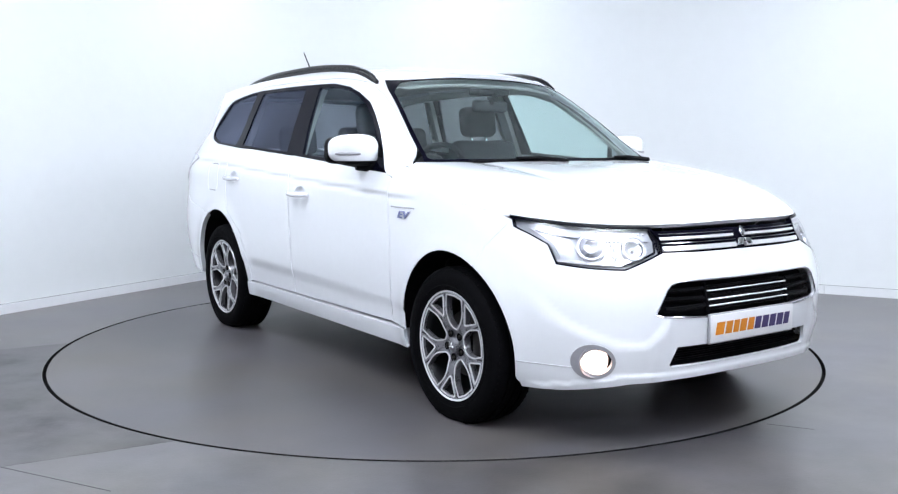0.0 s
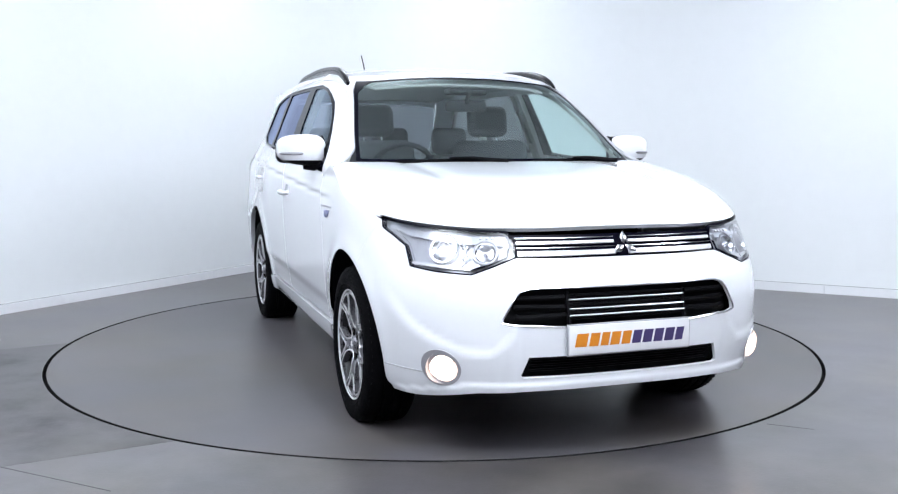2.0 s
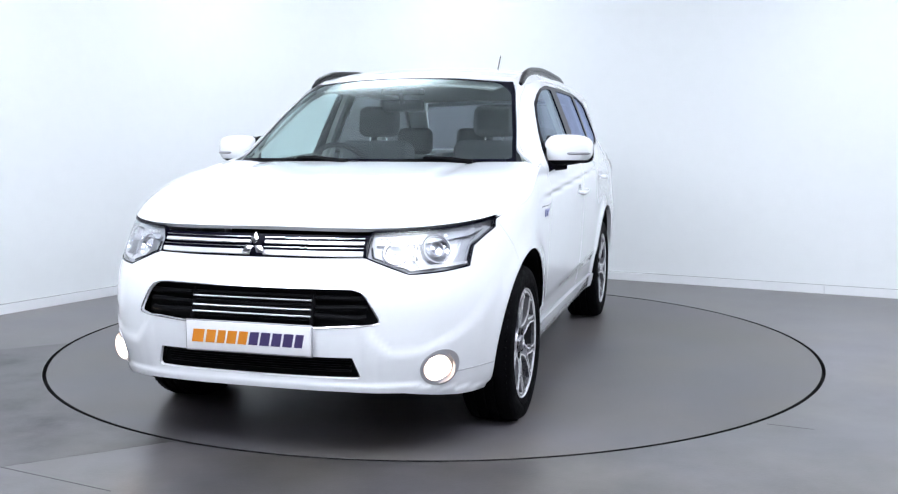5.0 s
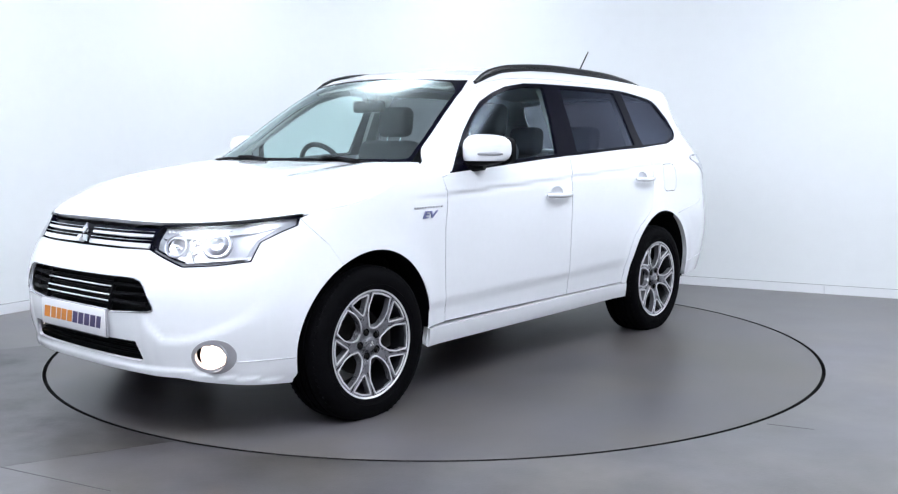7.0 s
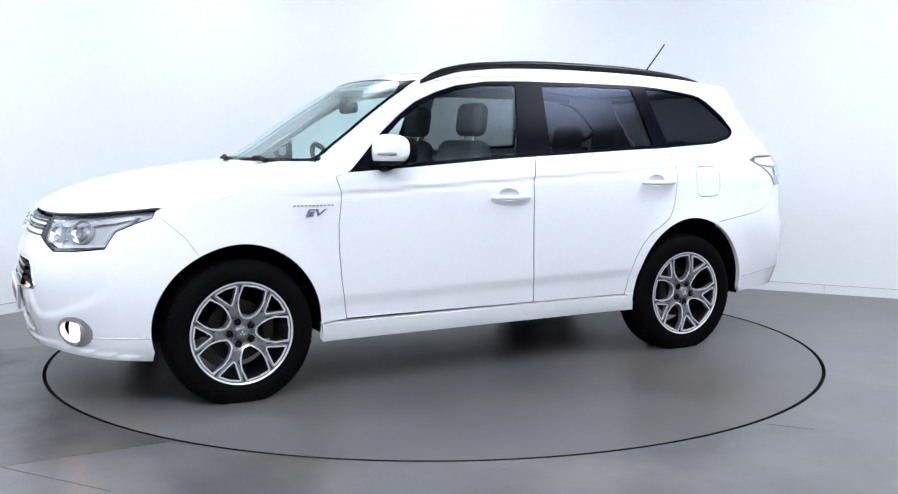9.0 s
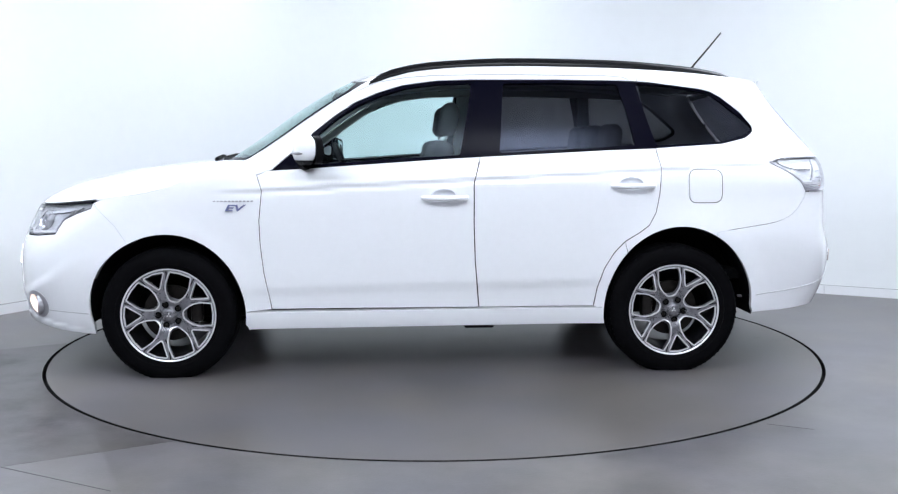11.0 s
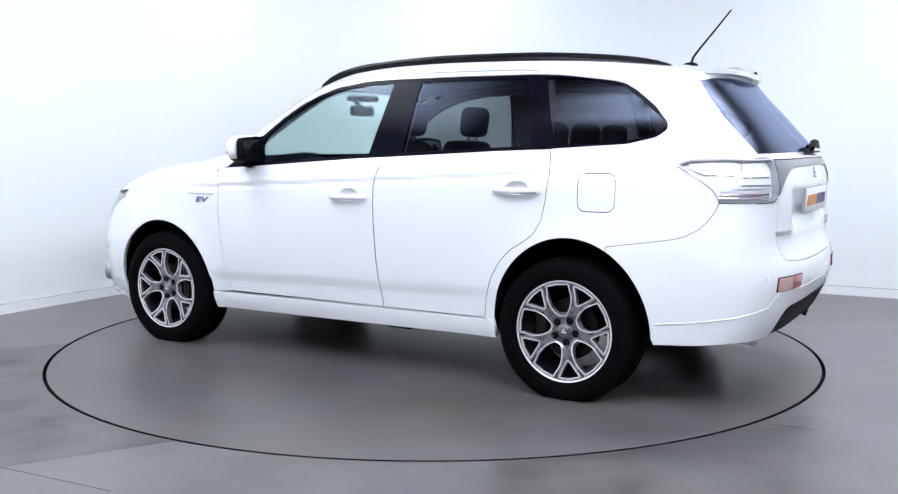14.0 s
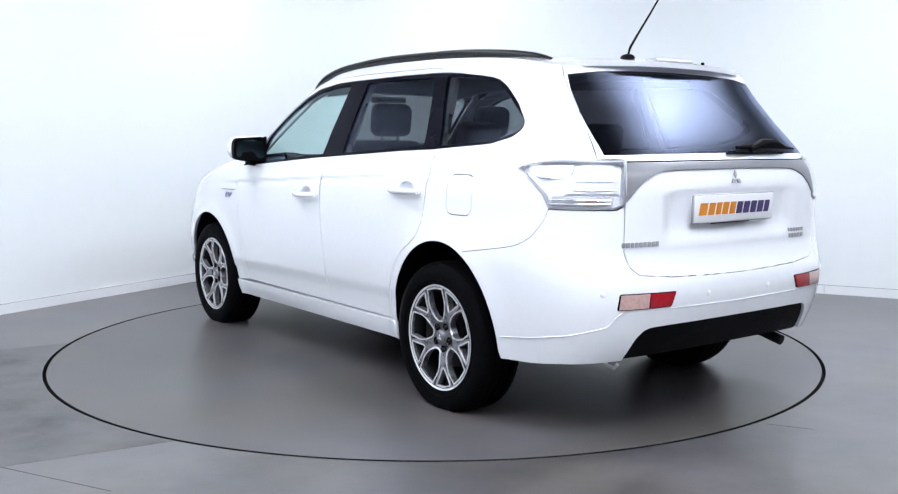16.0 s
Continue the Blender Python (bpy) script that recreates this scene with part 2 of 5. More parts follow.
def pchip(xs, ys):
    """A smooth curve through points that never overshoots them."""
    x, y = np.array(xs, float), np.array(ys, float)
    h, d = np.diff(x), np.diff(y) / np.diff(x)
    m = np.zeros_like(y)
    m[0], m[-1] = d[0], d[-1]
    for i in range(1, len(x) - 1):
        if d[i - 1] * d[i] > 0:
            w1, w2 = 2 * h[i] + h[i - 1], h[i] + 2 * h[i - 1]
            m[i] = (w1 + w2) / (w1 / d[i - 1] + w2 / d[i])

    def f(v):
        v = np.clip(np.asarray(v, float), x[0], x[-1])
        i = np.clip(np.searchsorted(x, v) - 1, 0, len(x) - 2)
        t = (v - x[i]) / h[i]
        return ((1 + 2 * t) * (1 - t) ** 2 * y[i] + t * (1 - t) ** 2 * h[i] * m[i] + t * t * (3 - 2 * t) * y[i + 1] + t * t * (t - 1) * h[i] * m[i + 1])
    return f


def densify(poly, step):
    out = []
    for (a, b), (c, d) in zip(poly, list(poly[1:]) + [poly[0]]):
        k = max(1, int(math.hypot(c - a, d - b) / step))
        out += [(a + (c - a) * i / k, b + (d - b) * i / k) for i in range(k)]
    return out


def area2(poly):
    return sum(a * d - c * b for (a, b), (c, d) in zip(poly, list(poly[1:]) + [poly[0]]))


def inset(poly, dist):
    """Moves each side of an outline inwards by dist."""
    if area2(poly) < 0:
        poly = poly[::-1]
    n, out = len(poly), []
    for i in range(n):
        p0, p1, p2 = (Vector((*poly[j % n], 0)) for j in (i - 1, i, i + 1))
        d1, d2 = (p1 - p0).normalized(), (p2 - p1).normalized()
        n1, n2 = Vector((-d1.y, d1.x, 0)), Vector((-d2.y, d2.x, 0))
        k = n1 + n2
        k = k / max(0.35, k.dot(n1)) if k.length > 1e-6 else n1
        q = p1 + k * dist
        out.append((q.x, q.y))
    return out


def rounded(poly, radius, seg=4):
    """Rounds the corners of an outline; radius may be one number or one for each corner."""
    n, out = len(poly), []
    for i in range(n):
        r = radius[i] if isinstance(radius, (list, tuple)) else radius
        p0, p1, p2 = (Vector(poly[j % n]) for j in (i - 1, i, i + 1))
        a, b = p0 - p1, p2 - p1
        r = min(r, a.length * 0.48, b.length * 0.48)
        if r < 1e-4:
            out.append(tuple(p1))
            continue
        a, b = p1 + a.normalized() * r, p1 + b.normalized() * r
        for k in range(seg + 1):
            t = k / seg
            q = a * (1 - t) ** 2 + p1 * 2 * t * (1 - t) + b * t * t
            out.append((q.x, q.y))
    return out


def inside(poly, pts):
    p, q = np.array(poly), np.roll(np.array(poly), -1, axis=0)
    x, y = pts[:, 0][:, None], pts[:, 1][:, None]
    cross = ((p[:, 1] > y) != (q[:, 1] > y)) & (x < (q[:, 0] - p[:, 0]) * (y - p[:, 1]) / (q[:, 1] - p[:, 1] + 1e-12) + p[:, 0])
    return cross.sum(1) % 2 == 1


def edge_distance(poly, pts):
    p, q = np.array(poly), np.roll(np.array(poly), -1, axis=0)
    d = q - p
    t = np.clip(((pts[:, None, :] - p) * d).sum(2) / ((d * d).sum(1) + 1e-12), 0, 1)
    return np.linalg.norm(pts[:, None, :] - (p + t[..., None] * d), axis=2).min(1)


def panel(name, outline, surface, material, parent, label="", holes=(), step=0.035, gap=0.0, thick=0.012, lift=0.0, mirror=False):
    """A skin laid over surface(u, v) inside an outline, with holes, a folded rim and the surface's own normals."""
    from mathutils.geometry import delaunay_2d_cdt
    outline = densify(inset(outline, gap) if gap else (outline if area2(outline) > 0 else outline[::-1]), step)
    holes = [densify(h if area2(h) > 0 else h[::-1], step) for h in holes]
    loops = [outline] + holes
    flat, edges = [], []
    for lp in loops:
        k = len(flat)
        flat += lp
        edges += [(k + i, k + (i + 1) % len(lp)) for i in range(len(lp))]
    lo, hi = np.min(outline, 0), np.max(outline, 0)
    gx, gy = np.meshgrid(np.arange(lo[0], hi[0], step), np.arange(lo[1], hi[1], step))
    grid = np.stack([gx.ravel(), gy.ravel()], 1)
    if len(grid):
        keep = inside(outline, grid) & (edge_distance(outline, grid) > step * 0.45)
        for h in holes:
            keep &= ~inside(h, grid) & (edge_distance(h, grid) > step * 0.45)
        flat = flat + [tuple(g) for g in grid[keep]]
    res = delaunay_2d_cdt([Vector(p) for p in flat], edges, [], 0, 1e-6)
    vs, fs = np.array([tuple(v) for v in res[0]]), np.array(res[2])
    mid = vs[fs].mean(1)
    keep = inside(outline, mid)
    for h in holes:
        keep &= ~inside(h, mid)
    fs = fs[keep]
    e = 1e-3
    P = np.asarray(surface(vs[:, 0], vs[:, 1]), float)
    du = np.asarray(surface(vs[:, 0] + e, vs[:, 1])) - np.asarray(surface(vs[:, 0] - e, vs[:, 1]))
    dv = np.asarray(surface(vs[:, 0], vs[:, 1] + e)) - np.asarray(surface(vs[:, 0], vs[:, 1] - e))
    nm = np.cross(du, dv)
    nm /= np.linalg.norm(nm, axis=1, keepdims=True) + 1e-12
    mc = P.mean(0) - np.array([0.0, 0.0, 0.75])
    if (nm * mc).sum(1).mean() < 0:
        nm = -nm
    P = P + nm * lift
    # rim: the boundary edges folded inwards
    count = {}
    for f in fs:
        for a, b in ((f[0], f[1]), (f[1], f[2]), (f[2], f[0])):
            count[(min(a, b), max(a, b))] = count.get((min(a, b), max(a, b)), 0) + 1
    rim = [k for k, c in count.items() if c == 1]
    used = sorted({i for k in rim for i in k})
    base, m = len(P), len(used)
    at = {i: base + j for j, i in enumerate(used)}
    verts = np.concatenate([P, P[used], P[used] - nm[used] * thick])
    tri = []
    for a, b, c in fs:
        w = np.cross(P[b] - P[a], P[c] - P[a]) @ nm[a]
        tri.append((a, b, c) if w > 0 else (a, c, b))
    own = {}
    for f in tri:
        for a, b in ((f[0], f[1]), (f[1], f[2]), (f[2], f[0])):
            own[(a, b)] = True
    quad = []
    for a, b in rim:
        if (a, b) not in own:
            a, b = b, a
        quad.append((at[b], at[a], at[a] + m, at[b] + m))
    made = []
    for side in ((1, -1) if mirror else (1,)):
        v = verts * np.array([1, side, 1])
        faces = [tuple(int(i) for i in (f if side > 0 else f[::-1])) for f in tri + quad]
        me = bpy.data.meshes.new(name)
        me.from_pydata([tuple(r) for r in v], [], faces)
        me.materials.append(material)
        me.polygons.foreach_set("use_smooth", [True] * len(tri) + [False] * len(quad))
        me.update()
        normals = np.zeros((len(v), 3))
        normals[:base] = nm * np.array([1, side, 1])
        me.normals_split_custom_set_from_vertices([tuple(r) for r in normals])
        ob = new(name, me)
        ob.parent = parent
        if label:
            ob["label"] = label
        made.append(ob)
    return made if mirror else made[0]


# ---------------------------------------------------------------- room
CORNER = Vector((-1.193, 4.164))
DIR_L, DIR_R = Vector((-0.514, -0.858)), Vector((0.880, -0.475))
LEN_L, LEN_R = 13.5, 12.0


def wall_line(depth=0.0, fillet=1.0):
    """Plan line of the two white walls with their swept corner, moved outwards by depth."""
    nl, nr = Vector((-DIR_L.y, DIR_L.x)), Vector((DIR_R.y, -DIR_R.x))
    if nl.dot(CORNER) < 0:
        nl = -nl
    if nr.dot(CORNER) < 0:
        nr = -nr
    pts = [CORNER + DIR_L * LEN_L + nl * depth]
    a, b = CORNER + DIR_L * fillet, CORNER + DIR_R * fillet
    for k in range(17):
        t = k / 16
        q = a * (1 - t) ** 2 + CORNER * 2 * t * (1 - t) + b * t * t
        pts.append(q + (nl * (1 - t) + nr * t).normalized() * depth)
    pts.append(CORNER + DIR_R * LEN_R + nr * depth)
    return pts


def strip_bm(inner, outer, z0, z1):
    bm = bmesh.new()
    rows = [[bm.verts.new((p.x, p.y, z)) for p, z in ((i, z0), (i, z1), (o, z1), (o, z0))] for i, o in zip(inner, outer)]
    for a, b in zip(rows, rows[1:]):
        for k in range(4):
            bm.faces.new((a[k], a[(k + 1) % 4], b[(k + 1) % 4], b[k]))
    bm.faces.new(rows[0]), bm.faces.new(rows[-1][::-1])
    bmesh.ops.recalc_face_normals(bm, faces=bm.faces[:])
    return bm


tagged(part("wall_north", strip_bm(wall_line(), wall_line(0.15), 0.0, CEIL), M_WALL), "smooth white studio walls with a swept corner", "wall", kind="structure")
tagged(part("baseboard", strip_bm(wall_line(-0.016), wall_line(-0.002), 0.0, 0.070), M_SKIRT),
       "white gloss skirting board along the walls", "skirting", kind="structure")
# grey strip stands in for the shadow line along the skirting's top
tagged(part("trim", strip_bm(wall_line(-0.004), wall_line(-0.001), 0.070, 0.0735), M_SHADE_LINE, smooth=False), "thin grey strip for the shade line over the skirting board", "trim", kind="structure")
JOINT_AT = CORNER + DIR_R * 4.96
JN = Vector((DIR_R.y, -DIR_R.x))
JN = -JN if JN.dot(CORNER) > 0 else JN
a, b = JOINT_AT - DIR_R * 0.0012, JOINT_AT + DIR_R * 0.0012
tagged(part("trim", strip_bm([a + JN * 0.0172, b + JN * 0.0172], [a + JN * 0.004, b + JN * 0.004], 0.0, 0.073), M_GARNISH, smooth=False), "thin butt joint in the skirting board", "joint", kind="structure")
FAR_L, FAR_R = CORNER + DIR_L * LEN_L, CORNER + DIR_R * LEN_R
FAR = FAR_L + DIR_R * LEN_R
for nm, a, b in (("wall_south", FAR_L, FAR), ("wall_east", FAR, FAR_R)):
    d = (b - a).normalized()
    o = Vector((d.y, -d.x))
    if o.dot(b - Vector((0, -2))) < 0:
        o = -o
    tagged(part(nm, strip_bm([a, b], [a + o * 0.15, b + o * 0.15], 0.0, CEIL), M_DARKWALL), "plain grey studio wall behind the camera", "wall", kind="structure")
tagged(part("ceiling", strip_bm([FAR_L - DIR_R * 0.3, CORNER - DIR_R * 0.3 - DIR_L * 0.3], [FAR + DIR_R * 0.3, FAR_R + DIR_R * 0.3 - DIR_L * 0.3], CEIL, CEIL + 0.12), M_CEIL),
       "plain studio ceiling", "ceiling", kind="structure")

RADIUS = 2.256


def ring_floor_bm():
    """The floor sheet with a round hole for the turntable."""
    bm = bmesh.new()
    n = 192
    corners = [Vector((p.x, p.y)) for p in (CORNER - DIR_L * 0.2 - DIR_R * 0.2, FAR_L, FAR, FAR_R)]
    c = [Vector((q.x * 1.02, q.y * 1.02)) for q in corners]

    def out(a):
        d = Vector((math.cos(a), math.sin(a)))
        best = 99.0
        for p, q in zip(c, c[1:] + c[:1]):
            e = q - p
            den = d.x * e.y - d.y * e.x
            if abs(den) > 1e-9:
                t, u = (p.x * e.y - p.y * e.x) / den, (p.x * d.y - p.y * d.x) / den
                if t > 0 and -1e-6 <= u <= 1 + 1e-6:
                    best = min(best, t)
        return d * best
    inner, outer = [], []
    for k in range(n):
        a = 2 * math.pi * k / n
        inner.append(bm.verts.new((RADIUS * math.cos(a), RADIUS * math.sin(a), 0)))
        o = out(a)
        outer.append(bm.verts.new((o.x, o.y, 0)))
    for k in range(n):
        j = (k + 1) % n
        bm.faces.new((inner[j], inner[k], outer[k], outer[j]))
    bmesh.ops.recalc_face_normals(bm, faces=bm.faces[:])
    return bm


tagged(part("floor", ring_floor_bm(), M_FLOOR), "satin grey resin studio floor", "floor", kind="structure")
# pit walls and bottom carry the gap's shade as a black colour
bm = lathe_bm([(0.0, -0.05), (RADIUS + 0.0005, -0.05), (RADIUS + 0.0005, -0.0015), (RADIUS + 0.02, -0.0015)], 192)
bm.transform(pose(0, 0, 0, 90))
tagged(part("turntable_pit", bm, M_GAP_SHADE), "pit under the turntable's edge, its shade put in as black", "pit", kind="structure")
# straight-sided band of darker floor running out from the turntable
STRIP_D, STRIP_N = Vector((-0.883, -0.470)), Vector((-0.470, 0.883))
dark_band = []
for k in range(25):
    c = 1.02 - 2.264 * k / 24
    dark_band.append(STRIP_N * c + STRIP_D * math.sqrt((RADIUS + 0.004) ** 2 - c * c))
dark_band += [STRIP_N * -1.244 + STRIP_D * 8.15, STRIP_N * 1.02 + STRIP_D * 4.40]
tagged(part("floor_dark_band", prism_bm([(p.x, p.y) for p in dark_band], "xy", -0.002, 0.0004), M_DARK_BAND, smooth=False), "darker grey band of the resin floor beside the turntable", "floor", kind="structure")
for (x0, y0), (x1, y1) in (((1.449, -1.781), (1.62, -1.862)), ((-1.656, -2.290), (-1.15, -2.548))):
    d = Vector((x1 - x0, y1 - y0)).normalized()
    n = Vector((-d.y, d.x)) * 0.0018
    tagged(part("floor_joint", prism_bm([(x0 - n.x, y0 - n.y), (x1 - n.x, y1 - n.y), (x1 + n.x, y1 + n.y), (x0 + n.x, y0 + n.y)], "xy", -0.002, 0.0008), M_JOINT, smooth=False), "fine dark joint in the resin floor", "floor joint", kind="structure")
turntable = new("turntable")
tagged(turntable, "flush round grey turntable with a thin dark rim gap", "turntable")
part("deck", lathe_bm([(0.0, 0.0), (1.2, 0.0), (RADIUS - 0.0210, 0.0), (RADIUS - 0.0200, -0.001)], 192), M_DISC, turntable)
# grey deck's side is coloured black so the rim gap stays dark
part("deck_edge", lathe_bm([(RADIUS - 0.0200, -0.001), (RADIUS - 0.0190, -0.003), (RADIUS - 0.0190, -0.045), (0.0, -0.045)], 192), M_GAP_SHADE, turntable, "deck side coloured black for the gap's shade")
for pts in (((-2.02, 0.012), (-2.06, 0.050), (-2.052, 0.055), (-2.014, 0.019)), ((-2.09, 0.116), (-2.19, 0.126), (-2.19, 0.133), (-2.09, 0.122))):
    bm = prism_bm(pts, "xy", 0.0, 0.0006)
    bm.transform(pose(0, 0, 0, -90))
    part("scuff", bm, M_SCUFF, turntable, "pale scuff mark", smooth=False)
for ob in turntable.children:
    ob.rotation_euler = (radians(90), 0, 0)


# ---------------------------------------------------------------- ceiling lamps


def ceiling_lamp(x, y, radius):
    lamp = new("ceiling_lamp")
    tagged(lamp, "round opal studio lamp on the ceiling", "lamp", "studio lamps")
    bm = bmesh.new()
    bmesh.ops.create_circle(bm, cap_ends=True, radius=1.0, segments=48)
    bmesh.ops.reverse_faces(bm, faces=bm.faces[:])
    part("diffuser", bm, M_LAMP, lamp, "glowing opal diffuser", smooth=False)
    bm = lathe_bm([(1.0, -0.01), (1.03, -0.015), (1.04, 0.02), (1.0, 0.05)], 48)
    bm.transform(pose(0, 0, 0, 90))
    part("housing", bm, M_SKIRT, lamp)
    lamp.matrix_basis = Matrix.Translation((x, y, CEIL - 0.07)) @ Matrix.Diagonal((radius, radius, 1, 1))
    return lamp


for x, y, r, k in LAMPS:
    ceiling_lamp(x, y, r * math.sqrt(k))

# ---------------------------------------------------------------- the car's form (x forward, y to its left, z up)
width = pchip([0.18, 0.30, 0.36, 0.50, 0.70, 0.90, 1.00, 1.05, 1.10, 1.15, 1.30, 1.45, 1.557, 1.61, 1.70],
              [0.80, 0.845, 0.856, 0.876, 0.892, 0.900, 0.896, 0.888, 0.872, 0.847, 0.792, 0.730, 0.682, 0.645, 0.52])
nose = pchip([0.18, 0.27, 0.34, 0.42, 0.50, 0.60, 0.68, 0.75, 0.82, 0.90, 0.97, 1.10], [2.14, 2.205, 2.225, 2.240, 2.248, 2.250, 2.241, 2.217, 2.190, 2.150, 2.08, 1.70])
tail = pchip([0.18, 0.30, 0.40, 0.50, 0.60, 0.66, 0.72, 0.80, 1.00, 1.10, 1.16, 1.35, 1.52, 1.60, 1.70], [-2.15, -2.22, -2.275, -2.31, -2.325, -2.32, -2.30, -2.285, -2.285, -2.27, -2.235, -2.085, -1.93, -1.87, -1.80])
nose_n = pchip([0.2, 0.55, 0.745, 0.82, 0.90, 1.1], [3.6, 3.5, 3.2, 3.0, 2.8, 2.65])
tail_n = pchip([0.2, 1.1, 1.5, 1.7], [4.0, 4.0, 3.0, 3.0])
screen = pchip([0.95, 1.12, 1.25, 1.39, 1.50, 1.56, 1.62, 1.70], [1.31, 1.11, 0.925, 0.728, 0.555, 0.437, 0.29, 0.0])
X0F, X0R, SCREEN_A, SCREEN_N = 1.15, -1.72, 0.50, 2.8
ARCH_F, ARCH_R = (1.335, 0.33, 0.395, 0.427), (-1.36, 0.33, 0.402, 0.452)


def superellipse_table(A, B, n):
    tau = np.linspace(math.pi / 2, 0, 400)
    r = (np.abs(np.cos(tau)) ** n + np.abs(np.sin(tau)) ** n) ** (-1 / n)
    x, y = A * r * np.cos(tau), B * r * np.sin(tau)
    s = np.concatenate([[0], np.cumsum(np.hypot(np.diff(x), np.diff(y)))])
    return s, tau


SF, TF = superellipse_table(1.07, 0.89, 3.0)
SR, TR = superellipse_table(0.57, 0.89, 4.0)
S_NOSE, S_TAIL = X0F + SF[-1], X0R - SR[-1]


def taper(x, z):
    """How far the flank draws in towards the tail over the rear wheels."""
    a, b = np.clip((-0.75 - x) / 0.95, 0, 1), np.clip((z - 0.70) / 0.25, 0, 1)
    c = 1 - 0.65 * np.clip((z - 1.42) / 0.12, 0, 1) + 0.75 * np.exp(-((z - 1.30) / 0.09) ** 2)
    return 0.026 * a * a * (3 - 2 * a) * b * b * (3 - 2 * b) * c


def tail_width(z):
    return width(z) - taper(-2.0, z)


def relief(x, z):
    """Shoulder crease, lower door tuck and wheel-arch flare, metres outwards."""
    crease = 0.985 + (0.82 - x) * 0.05
    d = np.clip((1.15 - x) / 0.35, 0, 1) * (-0.0045 * np.exp(-((z - crease + 0.014) / 0.012) ** 2) + 0.003 * np.exp(-((z - crease - 0.010) / 0.014) ** 2))
    tuck = np.clip((0.50 - 0.02 * x - z) / 0.07, 0, 1)
    d = d - 0.008 * tuck * tuck * (3 - 2 * tuck) * ((x < 0.95) & (x > -1.0))
    for cx, cz, a, b in (ARCH_F, ARCH_R):
        r = np.hypot((x - cx) / a, (z - cz) / b)
        d = d + 0.012 * np.exp(-((r - 1.0) / 0.16) ** 2) * (z > 0.25)
    return d


def dent(y, z):
    """The shallow bay round the rear number plate and the ledge over the bumper."""
    a = np.clip((0.46 - np.abs(y)) / 0.10, 0, 1)
    b = np.clip((1.035 - z) / 0.025, 0, 1) * np.clip((z - 0.80) / 0.10, 0, 1)
    a, b = a * a * (3 - 2 * a), b * b * (3 - 2 * b)
    return 0.030 * a * b


swage_line = pchip([0.0, 0.43, 0.49, 0.55, 0.62, 0.70, 0.78, 0.83, 0.90], [0.61, 0.585, 0.49, 0.442, 0.445, 0.472, 0.53, 0.61, 0.78])


lip_line = pchip([0.0, 0.41, 0.58, 0.66, 0.74, 0.90], [0.330, 0.333, 0.330, 0.316, 0.285, 0.20])


def swage(y, z):
    """The bumper's corner stands proud under a curved line that sweeps down from the lamp and along over the fog lamp."""
    a = np.abs(y)
    slope = (swage_line(a + 0.01) - swage_line(a - 0.01)) / 0.02
    under = (swage_line(a) - z) / np.sqrt(1 + slope * slope)
    k = np.clip(under / 0.050 + 0.5, 0, 1)
    low = np.clip((lip_line(a) - z) / 0.024, 0, 1)
    return 0.010 * k * k * (3 - 2 * k) * np.exp(-np.clip(under, 0, 1) / 0.10) + 0.008 * low * low * (3 - 2 * low)


def skin(s, z):
    """The lower body all round: s is x along the left flank and runs on round the corners, past nose and tail to the right flank."""
    s, z = np.broadcast_arrays(np.asarray(s, float), np.asarray(z, float))
    over = (s > S_NOSE) | (s < S_TAIL)
    s = np.where(s > S_NOSE, 2 * S_NOSE - s, np.where(s < S_TAIL, 2 * S_TAIL - s, s))
    w = width(z) - taper(s, z) + relief(s, z)
    tf, tr = np.interp(s - X0F, SF, TF), np.interp(X0R - s, SR, TR)
    nf, nr = nose_n(z), tail_n(z)
    rf = (np.abs(np.cos(tf)) ** nf + np.abs(np.sin(tf)) ** nf) ** (-1 / nf)
    rr = (np.abs(np.cos(tr)) ** nr + np.abs(np.sin(tr)) ** nr) ** (-1 / nr)
    x = np.where(s > X0F, X0F + (nose(z) - X0F) * rf * np.cos(tf), np.where(s < X0R, X0R - (X0R - tail(z)) * rr * np.cos(tr), s))
    y = np.where(s > X0F, w * rf * np.sin(tf), np.where(s < X0R, w * rr * np.sin(tr), w))
    x = np.where(s < X0R - 0.4, x + dent(y, z), x)
    proud = np.where(s > X0F + 0.55, swage(y, z) * np.clip((s - X0F - 0.55) / 0.15, 0, 1), 0.0)
    x, y = x + proud * np.abs(np.cos(tf)), y + proud * np.abs(np.sin(tf))
    return np.stack([x, np.where(over, -y, y), z], -1)


def s_front(z, x=None, y=None):
    """The skin's s in the front corner, from x or from y."""
    ss = np.linspace(X0F, S_NOSE, 600)
    p = skin(ss, np.full(600, z))
    return float(ss[np.argmin(np.abs(p[:, 0] - x))] if x is not None else ss[np.argmin(np.abs(p[:, 1] - y))])


def s_rear(z, x=None, y=None):
    ss = np.linspace(S_TAIL, X0R, 600)
    p = skin(ss, np.full(600, z))
    return float(ss[np.argmin(np.abs(p[:, 0] - x))] if x is not None else ss[np.argmin(np.abs(p[:, 1] - y))])


